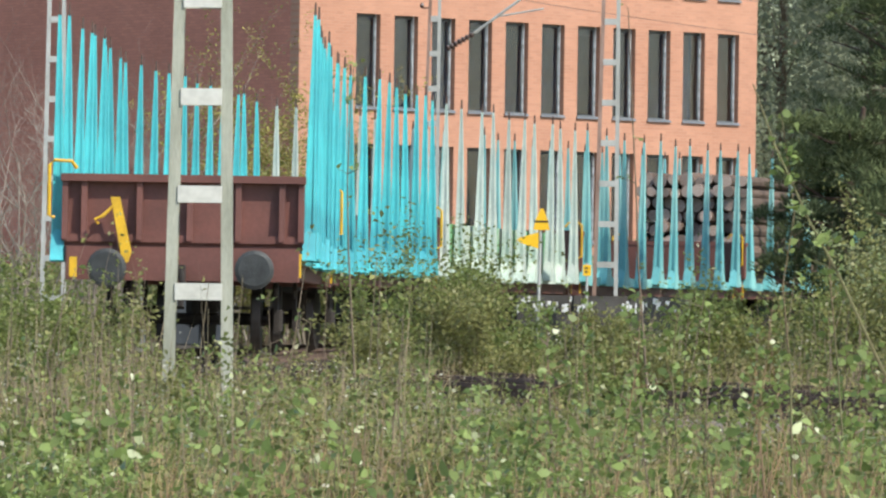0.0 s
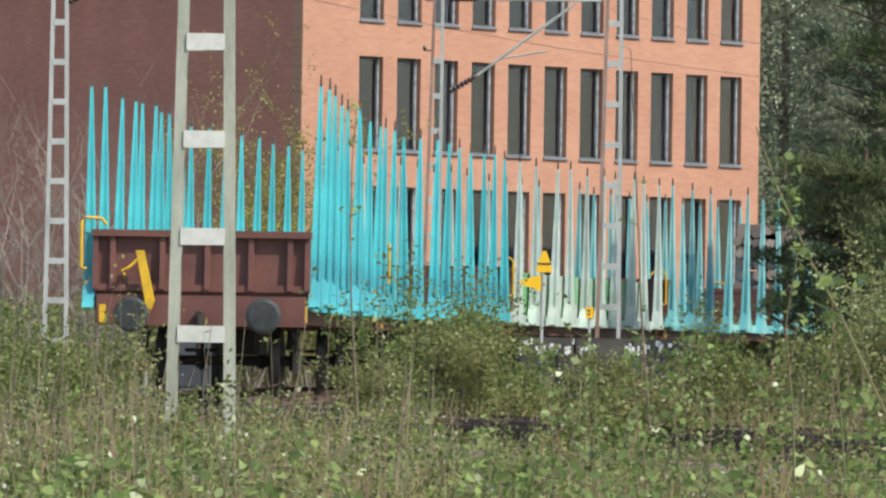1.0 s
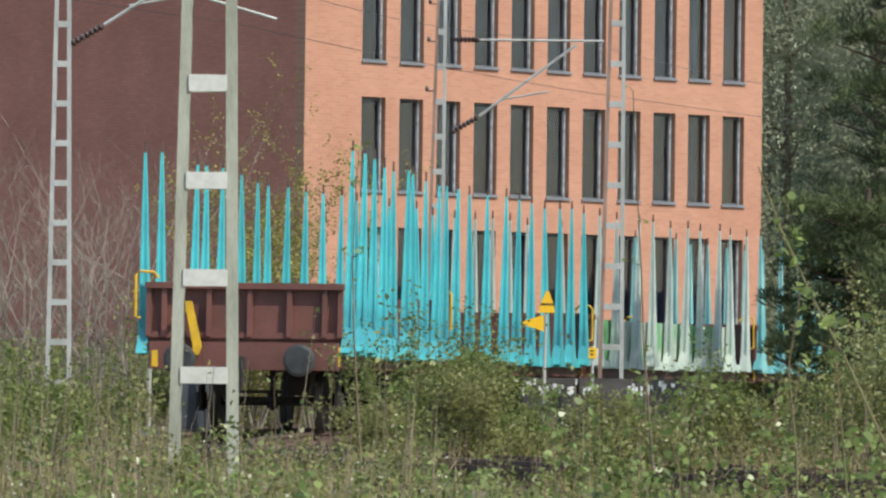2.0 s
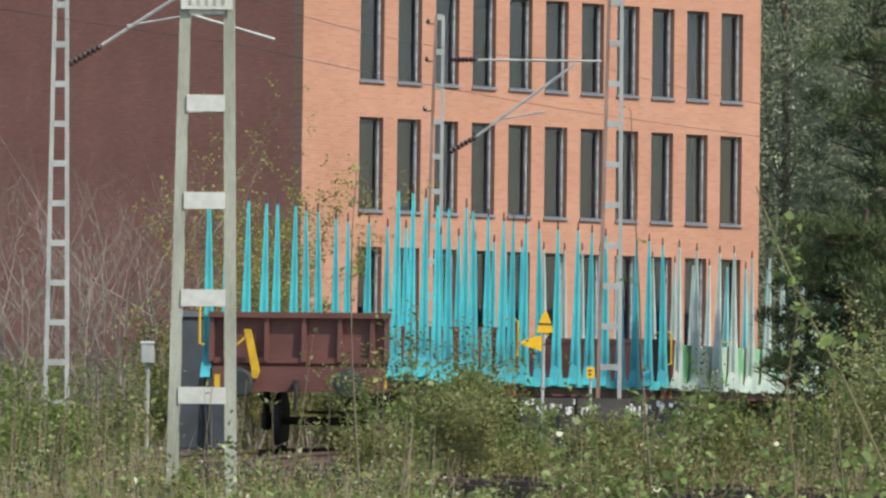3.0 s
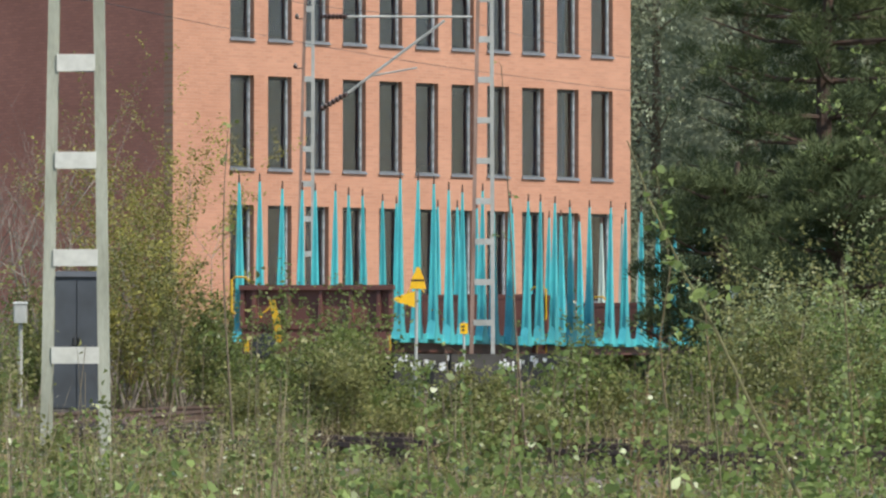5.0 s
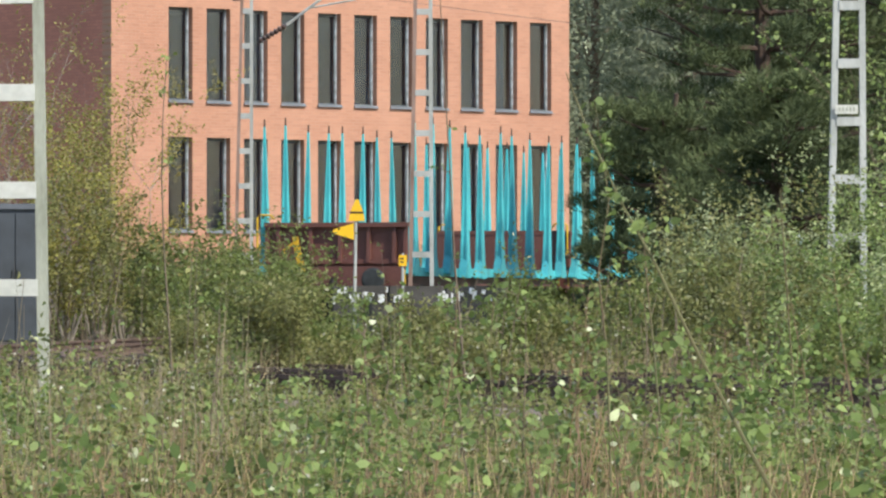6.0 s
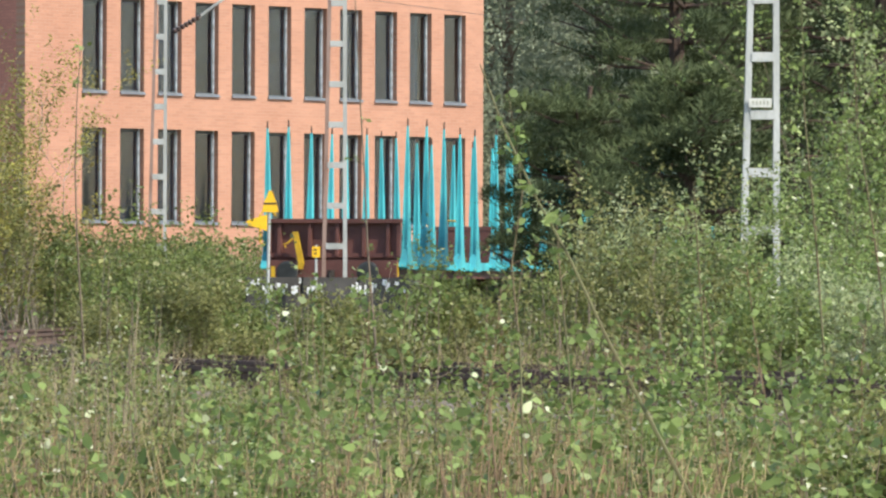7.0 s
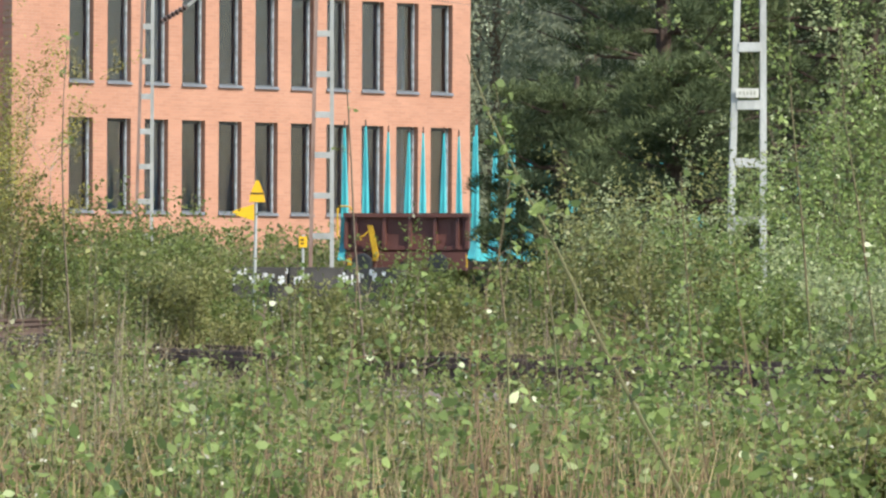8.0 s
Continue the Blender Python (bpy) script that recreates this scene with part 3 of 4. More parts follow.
    rng = random.Random(int(load * 10) + len(label))
    for x in (-1.49, 1.49):
        for y in ys:
            m = pose(x, y + rng.uniform(-0.12, 0.12), rng.uniform(-0.06, 0.04), rng.uniform(-0.8, 0.8), rng.uniform(-0.9, 0.9), 0)
            s = piece("stake", post, root, m)
            piece("stake_foot", foot, s, Matrix())
            piece("stake_tip", tip, s, Matrix())
        part("side_sill", Shape().box((x * 0.955, BODY / 2, 1.22), (0.06, BODY - 0.1, 0.17)), stake_mat, root)
    return root


def add_boards(wagon):
    """Low side boards sprayed pale and green."""
    for x in (-1.34, 1.34):
        for i in range(6):
            part("side_board", Shape().box((x, 0.55 + (i + 0.5) * 1.95, 1.68), (0.04, 1.93, 0.84)), M_GREEN, wagon, "side board sprayed pale and green")


def add_logs(wagon):
    """A load of logs in two stacks between the stakes."""
    log = Shape().tube([(0, 0, 0), (0, 0.02, 0), (0, 5.6, 0)], [0.93, 1.0, 0.9], 10, caps=False).mesh("log", M_BARK)
    cut = Shape().tube([(0, -0.004, 0), (0, 0.03, 0)], [0.95, 0.98], 10).mesh("cut_end", M_CUT)
    rng = random.Random(5)
    for y0 in (0.35, 6.6):
        z = 1.40
        while z < 3.7:
            x = -1.20 + rng.uniform(0, 0.08)
            while x < 1.22:
                r = rng.uniform(0.10, 0.185)
                m = pose(x + r * 0.6, y0 + rng.uniform(-0.35, 0.25), z + rng.uniform(-0.05, 0.05)) @ Matrix.Diagonal((r, 1, r, 1))
                lg = piece("log", log, wagon, m)
                piece("cut_end", cut, lg, Matrix())
                x += 2 * r * 0.98
            z += 0.27



WAGONS = []
for number in range(6):
    if number == 2:
        wag = make_wagon(M_PALE, 0, "timber wagon with pale sprayed stakes and green boards")
        add_boards(wag)
    elif number >= 4:
        wag = make_wagon(M_TEAL_WORN, 1 + number, "timber wagon loaded with logs between worn turquoise stakes")
        add_logs(wag)
    else:
        wag = make_wagon(M_TEAL_WORN if number == 3 else M_TEAL, number, "empty red-brown timber wagon with turquoise stakes")
    WAGONS.append(wag)


# ---------------------------------------------------------------- yellow track signs and the low platform
def make_sign():
    root = tagged(new("track_sign"), "two yellow triangular signs on a grey post", "sign")
    root.matrix_world = pose(0.52, 78.0, 0)
    part("post", Shape().tube([(0.0, 0.03, -0.35), (0.03, 0.03, 2.05)], 0.022, 8), M_GALV, root)
    up = part("warning_triangle", Shape().plate([(-0.115, -0.11), (0.115, -0.11), (0.09, 0.02), (0.025, 0.19), (-0.015, 0.19), (-0.09, 0.02)], 0.012, pose(0.04, 0, 1.86)), M_SIGN, root, "yellow upright triangle with a black bar")
    part("bar", Shape().box((0.04, -0.010, 1.87), (0.20, 0.006, 0.022)), M_BLACK, up)
    part("arrow_triangle", Shape().plate([(-0.20, 0.0), (-0.16, 0.03), (0.10, 0.11), (0.10, -0.12), (-0.16, -0.04)], 0.012, pose(-0.10, 0, 1.61)), M_SIGN, root, "yellow triangle that points sideways")


make_sign()


def make_marker():
    root = tagged(new("track_marker"), "small yellow marker plate on a short post", "sign")
    root.matrix_world = pose(1.20, 78.0, 0)
    part("post", Shape().tube([(0, 0.02, -0.35), (0, 0.02, 1.30)], 0.018, 8), M_GALV, root)
    face = part("marker_plate", Shape().box((0, -0.006, 1.20), (0.11, 0.012, 0.15)), M_SIGN, root)
    for dz, wide in ((0.03, 0.05), (-0.02, 0.04)):
        part("bar", Shape().box((-0.01, -0.016, 1.20 + dz), (wide, 0.006, 0.022)), M_BLACK, face)


make_marker()


def make_platform():
    root = tagged(new("loading_platform"), "low dark concrete platform edge with white spray paint", "platform")
    root.matrix_world = pose(0.25, 78.5, 0.0, 0, 0, -10)
    rng = random.Random(9)
    for i in range(3):
        part("edge_block", Shape().box((0.35 + i * 0.80, 0.3, 0.25), (0.78, 0.6, 1.2), bevel=0.03), M_CONCRETE, root)
    for i in range(40):
        x = 0.0 + i * 0.057 + rng.uniform(-0.02, 0.02)
        if 1.05 < x < 1.35 or rng.uniform(0, 1) < 0.15:
            continue
        w, h, z = rng.uniform(0.015, 0.04), rng.uniform(0.03, 0.12), rng.uniform(0.66, 0.80)
        part("paint_stroke", Shape().plate([(-w, -h / 2), (w * 0.6, -h / 2 - 0.02), (w, h / 2), (-w * 0.7, h / 2 + 0.01)], 0.006, pose(x, -0.004, z)), M_WHITEPAINT, root)


make_platform()


def make_cabinet():
    root = tagged(new("relay_cabinet"), "dark blue-grey trackside relay cabinet on a plinth", "cabinet")
    root.matrix_world = pose(-5.4, 100.0, -0.25, 0, 0, 12)
    part("body", Shape().box((0, 0, 1.32), (0.95, 0.55, 2.40), bevel=0.03), M_CABINET, root)
    for x in (-0.23, 0.23):
        door = part("door", Shape().box((x, -0.29, 1.32), (0.44, 0.025, 2.25)), M_CABINET, root)
        part("handle", Shape().box((x * 0.2, -0.315, 1.35), (0.03, 0.03, 0.18)), M_BLACK, door)
    part("lid", Shape().taper((0, 0, 2.52), (1.05, 0.66), (0, 0, 2.62), (0.95, 0.5)), M_CABINET, root)
    part("plinth", Shape().box((0, 0, 0.06), (1.05, 0.65, 0.22)), M_CONCRETE, root)
    box = tagged(new("point_box"), "small pale grey box on a short post", "junction box")
    box.matrix_world = pose(-6.35, 100.0, -0.3)
    part("post", Shape().tube([(0, 0, 0), (0, 0, 1.75)], 0.04, 8), M_GALV, box)
    part("housing", Shape().box((0, -0.02, 1.92), (0.24, 0.20, 0.34), bevel=0.02), M_GALV, box)
    part("cover", Shape().taper((0, -0.02, 2.092), (0.28, 0.24), (0, -0.02, 2.13), (0.22, 0.18)), M_GALV, box)


make_cabinet()


def make_scrap(x8, y8, y, seed, label):
    """A crumpled scrap of white plastic lying in the weeds."""
    rng = random.Random(seed)
    bm = bmesh.new()
    bmesh.ops.create_icosphere(bm, subdivisions=2, radius=0.075)
    for v in bm.verts:
        v.co *= rng.uniform(0.6, 1.25)
        v.co.z *= 0.7
    me = bpy.data.meshes.new("plastic_scrap")
    bm.to_mesh(me)
    bm.free()
    me.materials.append(M_WHITEPAINT)
    ob = tagged(new("plastic_scrap", me), label, "litter")
    x = (x8 - 384) * y / 9938
    ob.matrix_world = pose(x, y, float(ground_z(np.array(x), np.array(y))) + 0.05, 20, 0, 40)


make_scrap(1308, 690, 51.0, 3, "crumpled white plastic scrap lying in the grass")
make_scrap(1420, 735, 44.0, 4, "small torn white plastic scrap in the weeds")


# ---------------------------------------------------------------- vegetation
def siding_reach(x, y):
    """How far off the siding is in the direction of each plant."""
    return 23.9 / (0.43 + x / y)


def sight_capped(x, y, h, rng):
    """Caps most plants below the eye's sight line to the siding and wagon wheels."""
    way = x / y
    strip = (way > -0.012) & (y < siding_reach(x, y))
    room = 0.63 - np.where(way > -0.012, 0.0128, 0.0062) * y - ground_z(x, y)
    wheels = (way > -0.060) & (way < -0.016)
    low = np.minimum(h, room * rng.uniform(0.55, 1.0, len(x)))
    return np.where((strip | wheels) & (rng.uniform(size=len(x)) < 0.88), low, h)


def field(name, count, near, far, height, seed, leaf_size, per, leaf_mat, stem_mat, label, lean=0.15, stem=0.006, side=(-0.104, 0.128), low=0.15, thin=None, squat=1.0):
    """A field of weeds: stalks with leaves along them, over the ground that the view takes in."""
    rng = np.random.default_rng(seed)
    y = near + (far - near) * rng.uniform(size=count)
    x = y * rng.uniform(side[0], side[1], count)
    if thin:
        keep = thin(x, y, rng)
        x, y = x[keep], y[keep]
        count = len(x)
    z = ground_z(x, y)
    h = height[0] + (height[1] - height[0]) * rng.uniform(size=count) ** squat
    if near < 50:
        h = sight_capped(x, y, h, rng)
    root = np.stack([x, y, z - 0.02], 1)
    tip = root + np.stack([rng.normal(0, lean, count) * h, rng.normal(0, lean, count) * h, h], 1)
    bend = np.stack([rng.normal(0, 0.06, count) * h, rng.normal(0, 0.06, count) * h, 0 * h], 1)
    ob = new(name, stalks(root, tip, bend, stem * rng.uniform(0.7, 1.3, count), stem_mat, name))
    tagged(ob, label, "plants", kind="stuff")
    if per:
        k = np.repeat(np.arange(count), per)
        t = rng.uniform(low, 1.0, len(k))[:, None]
        p = root[k] * (1 - t) + tip[k] * t + bend[k] * (4 * t * (1 - t)) + rng.normal(0, 0.035, (len(k), 3))
        me = leaves(None, p, leaf_size, rng, leaf_mat, name + "_leaves", fine=leaf_mat is M_LEAF_BRIGHT)
        lv = new("leaves", me)
        lv.parent = ob


def woody(sh, rng, base, way, length, radius, depth, tips, spread=0.5, kids=4, up=0.25, gnarl=0.12):
    """A branching stem in tapered tubes; gathers points for leaves."""
    pts, p, d = [Vector(base)], Vector(base), Vector(way).normalized()
    n = 4
    for i in range(n):
        d = (d + Vector((rng.normal(0, gnarl), rng.normal(0, gnarl), rng.normal(0, gnarl) + up * 0.2))).normalized()
        p = p + d * length / n
        pts.append(p.copy())
    sh.tube(pts, [radius * (1 - 0.75 * i / n) for i in range(n + 1)], 4 if depth < 2 else 6, caps=False)
    for i in range(1 if depth else 0, n):
        for k in range(3):
            t = rng.uniform()
            tips.append(pts[i].lerp(pts[i + 1], t))
    if depth:
        for k in range(kids):
            i = int(rng.integers(1, n + 1))
            side = Vector((rng.normal(), rng.normal(), rng.normal() * 0.5 + up)).normalized()
            woody(sh, rng, pts[i], d * (1 - spread) + side * spread, length * rng.uniform(0.45, 0.7), radius * 0.5 * (1 - 0.1 * i), depth - 1, tips, spread, kids, up, gnarl)


def make_bush(place, height, stems, seed, leaf_mat, leaf_size, per, label, width=0.25, depth=2, twig=M_TWIG, name="bush", kids=4, jitter=0.06, thick=0.009):
    rng = np.random.default_rng(seed)
    x, y = place
    z = float(ground_z(np.array(x), np.array(y)))
    root = tagged(new(name), label, name.replace("_", " "))
    root.matrix_world = pose(x, y, z)
    sh, tips = Shape(), []
    for i in range(stems):
        a = rng.uniform(0, 6.283)
        way = (math.cos(a) * width, math.sin(a) * width, 1.0)
        woody(sh, rng, (math.cos(a) * 0.12 * rng.uniform(), math.sin(a) * 0.12, -0.05), way, height * rng.uniform(0.5, 0.8), thick * height / 2, depth, tips, kids=kids)
    tagged(part("branchwork", sh, twig, root), kind="stuff")
    if per:
        p = np.array([tuple(q) for q in tips])
        p = np.repeat(p, per, 0) + rng.normal(0, jitter, (len(p) * per, 3))
        part("leaves", leaves(None, p, leaf_size, rng, leaf_mat, "leaves"), None, root)
    return root


def make_pine(place, height, seed, label, crown_low=0.2, spread=3.2, per=170, needle=0.12):
    """A pine: bark trunk, limbs in whorls, and clumps of needles at the limbs' ends."""
    rng = np.random.default_rng(seed)
    x, y = place
    root = tagged(new("pine_tree"), label, "tree")
    root.matrix_world = pose(x, y, float(ground_z(np.array(x), np.array(y))))
    sh = Shape().tube([(0.15 * math.sin(i), 0.1 * math.cos(2 * i), height * i / 8 - 0.1) for i in range(9)], [0.24 * (1 - i / 9.5) for i in range(9)], 9)
    part("trunk", sh, M_TRUNK, root)
    limb, pts = Shape(), []
    z = height * crown_low
    while z < height * 0.98:
        reach = spread * (1 - max(0.0, (z / height - crown_low) / (1.02 - crown_low)) ** 2.6) * 0.9 + 0.3
        turn = rng.uniform(0, 6.283)
        for k in range(6):
            a = turn + k * 1.047 + rng.normal(0, 0.2)
            l = reach * rng.uniform(0.6, 1.15)
            mid = Vector((math.cos(a) * l * 0.5, math.sin(a) * l * 0.5, z + 0.02 * l))
            end = Vector((math.cos(a) * l, math.sin(a) * l, z + rng.uniform(0.05, 0.3) * l))
            limb.tube([(0, 0, z), mid, end], [0.05, 0.03, 0.012], 5, caps=False)
            for q in range(6):
                t = 1.0 if q == 0 else rng.uniform(0.15, 1.0)
                c = mid.lerp(end, (t - 0.2) / 0.8) + Vector((rng.normal(0, 0.16 * l ** 0.5), rng.normal(0, 0.16 * l ** 0.5), rng.normal(0.05, 0.1)))
                pts.append((c, rng.uniform(0.20, 0.42)))
        z += 0.52 * rng.uniform(0.8, 1.25)
    tagged(part("branchwork", limb, M_TRUNK, root), kind="stuff")
    cs = np.array([tuple(c) for c, r in pts])
    rs = np.array([r for c, r in pts])
    # each tuft is a dome of needles that stand out and up
    d = rng.normal(size=(len(cs) * per, 3))
    d /= np.linalg.norm(d, axis=1)[:, None]
    d[:, 2] = np.abs(d[:, 2]) * 0.9 - 0.15
    p = np.repeat(cs, per, 0) + d * np.repeat(rs, per)[:, None] * rng.uniform(0.35, 0.95, len(d))[:, None]
    part("crown", leaves(d + np.array((0, 0, 0.35)), p, needle, rng, M_NEEDLE, "crown", aspect=0.14, loose=0.3), None, root)
    return root


make_pine((7.6, 94.0), 9.6, 1, "dense dark green pine", 0.05, 2.7)
make_pine((5.75, 92.0), 4.4, 8, "young bushy dark green pine", 0.03, 1.45)
make_pine((7.2, 87.0), 4.2, 10, "young bushy dark green pine", 0.03, 1.7)
make_pine((11.3, 96.0), 10.5, 2, "dense dark green pine beside the track", 0.04, 3.2)
make_pine((14.8, 100.0), 12.0, 3, "dense dark green pine beside the track", 0.04, 3.6, per=100, needle=0.15)
make_pine((10.0, 106.0), 13.0, 9, "tall dense dark green pine", 0.05, 3.2, per=80, needle=0.18)
make_pine((12.6, 112.0), 14.0, 4, "tall dense dark green pine", 0.05, 3.6, per=60, needle=0.2)
make_pine((17.5, 116.0), 15.0, 6, "tall dense dark green pine", 0.05, 4.0, per=60, needle=0.2)


def make_far_tree(place, height, seed, per=14, size=0.5):
    rng = np.random.default_rng(seed)
    x, y = place
    root = tagged(new("distant_tree"), "hazy pale green tree far behind the building", "tree", group="distant trees")
    root.matrix_world = pose(x, y, 0.3)
    sh = Shape().tube([(0, 0, -0.5), (0.2, 0.1, height * 0.5), (0, 0, height * 0.95)], [0.25, 0.16, 0.04], 7)
    part("trunk", sh, M_TWIG, root)
    n = 200
    z = rng.uniform(0.04, 1.0, n)
    r = 3.6 * np.sqrt(np.clip(1.02 - z, 0, 1)) * rng.uniform(0.2, 1.0, n) ** 0.5
    a = rng.uniform(0, 6.283, n)
    c = np.stack([np.cos(a) * r, np.sin(a) * r, z * height], 1)
    limb = Shape()
    for q in c[::4]:
        limb.tube([(0, 0, max(q[2] - 1.5, 0.2)), tuple(q)], [0.05, 0.015], 4, caps=False)
    tagged(part("branchwork", limb, M_TWIG, root), kind="stuff")
    p = np.repeat(c, per, 0) + rng.normal(0, 0.6, (n * per, 3))
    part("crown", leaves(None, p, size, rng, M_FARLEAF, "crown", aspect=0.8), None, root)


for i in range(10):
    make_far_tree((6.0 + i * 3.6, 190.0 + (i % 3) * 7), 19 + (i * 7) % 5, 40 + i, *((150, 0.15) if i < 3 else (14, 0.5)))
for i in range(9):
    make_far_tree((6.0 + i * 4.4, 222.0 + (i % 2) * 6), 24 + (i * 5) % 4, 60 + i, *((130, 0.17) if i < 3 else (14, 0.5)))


def make_far_woods():
    """Wooded ridge added far behind everything to close sky gaps; bumpy face of crowns."""
    xs, zs = np.linspace(-160, 240, 260), np.linspace(0, 46, 46)
    v = [(x, 330 + 6 * noise.noise((x / 7, z / 6, 3.1)) + 3 * noise.noise((x / 2.2, z / 2.0, 9.4)) + z * 0.5, z - 1 + 3 * noise.noise((x / 9, 0.5, 7.7)) * z / 40) for z in zs for x in xs]
    w = len(xs)
    f = [(j * w + i, j * w + i + 1, (j + 1) * w + i + 1, (j + 1) * w + i) for j in range(len(zs) - 1) for i in range(w - 1)]
    me = bpy.data.meshes.new("far_woods")
    me.from_pydata(v, [], f)
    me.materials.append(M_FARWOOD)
    tagged(new("far_woods", me), "hazy green woods on a far ridge", "woods", kind="stuff")


make_far_woods()


def patch(x, y, size, seed):
    """Smooth clumping between 0 and 1 over the ground."""
    return np.array([noise.noise((a / size + seed * 7.3, b / size / 2.5, seed * 1.7)) for a, b in zip(x, y)]) * 0.5 + 0.5


def clumps(size, seed, level, tall=False):
    """Chooses plants in clumps; tall kinds stay sparse along the rails and where the wagons' wheels show."""
    def keep(x, y, r):
        p = np.clip((patch(x, y, size, seed) - level) * 9 + 0.5, 0.04, 1)
        if tall:
            p = p * np.where(x / y < -0.022, 0.5, 1.0)
            p = p * np.where((y > siding_reach(x, y) - 7) & (y < siding_reach(x, y) + 1), 0.3, 1.0)
        else:
            p = p * np.where((y > siding_reach(x, y) - 3.5) & (y < siding_reach(x, y) + 2.5), 0.4, 1.0)
        return r.uniform(size=len(x)) < p
    return keep


field("weed_field", 5600, 27, 50, (0.12, 0.5), 11, 0.052, 20, M_LEAF, M_STEM, "green weeds with small spring leaves", thin=clumps(0.55, 1, 0.52))
field("leafy_sprigs", 3000, 27, 52, (0.3, 0.95), 19, 0.040, 30, M_LEAF_OLIVE, M_STEM, "upright sprigs with small olive leaves", lean=0.1, low=0.2, thin=clumps(0.45, 6, 0.55, True), squat=2.0)
field("tall_sprigs", 1300, 32, 60, (0.6, 1.5), 24, 0.044, 40, M_LEAF, M_TWIG, "tall upright sprigs with small green leaves", lean=0.1, low=0.15, thin=clumps(0.5, 9, 0.55, True), squat=2.0)
field("bright_weeds", 2000, 26, 48, (0.25, 0.95), 12, 0.06, 14, M_LEAF_BRIGHT, M_STEM, "fresh green leafy weeds", lean=0.14, low=0.25, thin=clumps(0.4, 2, 0.54, True), squat=1.8)
field("olive_weeds", 4600, 44, 66, (0.12, 0.4), 17, 0.055, 18, M_LEAF_OLIVE, M_STEM, "low olive green weeds on the track bed", thin=clumps(0.7, 3, 0.55))
field("dry_stalks", 13500, 27, 60, (0.2, 0.7), 13, 0.03, 0, M_STRAW, M_STRAW, "dry pale grass stalks from last year", lean=0.35, stem=0.0045, thin=clumps(0.5, 4, 0.52))
field("bed_straw", 10000, 38, 56, (0.2, 0.56), 33, 0.03, 0, M_STRAW, M_STRAW, "short pale dead grass along the siding", lean=0.6, stem=0.005, side=(-0.02, 0.128), thin=lambda x, y, r: (y > siding_reach(x, y) - 6) & (y < siding_reach(x, y) + 1.5))
field("rusty_grass", 3000, 36, 52, (0.25, 0.75), 23, 0.03, 0, M_RUSSET, M_RUSSET, "reddish brown dry grass beside the mast", lean=0.35, stem=0.005, thin=clumps(0.6, 8, 0.56))
field("grey_stalks", 900, 28, 56, (0.4, 1.3), 18, 0.045, 3, M_LEAF_OLIVE, M_TWIG, "tall thin grey twigs with few leaves", lean=0.14, stem=0.005, low=0.4, thin=clumps(0.6, 5, 0.52, True), squat=2.2)
field("dark_twigs", 900, 34, 54, (0.7, 1.9), 20, 0.045, 14, M_LEAF_OLIVE, M_TWIG, "tall thin dark twigs among the weeds", lean=0.08, stem=0.007, low=0.5, thin=clumps(0.9, 12, 0.45, True), squat=2.2)
# white flecks stand in for glints of sun on leaves
field("glint_weeds", 1100, 26, 56, (0.25, 1.05), 14, 0.026, 6, M_GLINT, M_STEM, "weeds with small white flecks as sun glints", low=0.5, thin=clumps(0.5, 31, 0.5))
field("broad_weeds", 800, 25, 34, (0.3, 0.85), 25, 0.068, 12, M_LEAF_BRIGHT, M_STEM, "broad-leaved fresh green weeds", lean=0.14, low=0.3, thin=clumps(0.4, 14, 0.52), squat=1.5)
field("reed_stems", 1500, 25, 33, (0.2, 0.7), 26, 0.03, 0, M_RUSSET, M_RUSSET, "brown upright dead stems", lean=0.15, stem=0.004, thin=clumps(0.4, 15, 0.58), squat=1.5)
field("pale_canes", 460, 29, 46, (0.5, 1.55), 27, 0.035, 2, M_LEAF_OLIVE, M_CANE, "tall pale dry canes among the weeds", lean=0.08, stem=0.005, low=0.3, side=(-0.095, 0.03), squat=1.4)
field("dead_reeds", 600, 25, 29, (0.35, 0.9), 28, 0.03, 0, M_RUSSET, M_RUSSET, "patch of tall brown dead stems", lean=0.16, stem=0.0055, side=(0.0, 0.085), thin=clumps(0.4, 21, 0.54), squat=2.0)
field("brown_reeds", 520, 25, 30, (0.4, 0.85), 29, 0.03, 0, M_STRAW, M_STRAW, "patch of pale brown dead stems", lean=0.2, stem=0.005, side=(-0.01, 0.095), thin=clumps(0.35, 22, 0.54), squat=2.0)
field("withered_stems", 110, 25.5, 31, (0.55, 1.05), 34, 0.03, 0, M_RUSSET, M_RUSSET, "clump of tall withered brown stems", lean=0.14, stem=0.006, side=(0.040, 0.070), squat=0.8)
field("red_reeds", 380, 27, 33, (0.4, 0.9), 30, 0.03, 2, M_LEAF_OLIVE, M_RUSSET, "patch of reddish upright stems", lean=0.14, stem=0.005, side=(-0.07, 0.015), thin=clumps(0.5, 25, 0.52), squat=2.0)
field("far_scrub", 3600, 62, 96, (0.2, 0.7), 15, 0.08, 22, M_LEAF_OLIVE, M_TWIG, "low green scrub beside the curved track",
      thin=lambda x, y, r: ((y < 76) & (np.abs(x + 3.9) > 2.0)) | (x > 0.5 + (y - 80) * 0.12))
field("back_scrub", 3800, 124, 142, (0.8, 2.2), 16, 0.10, 26, M_LEAF, M_TWIG, "dark green scrub behind the track", side=(-0.1, 0.05), stem=0.012)


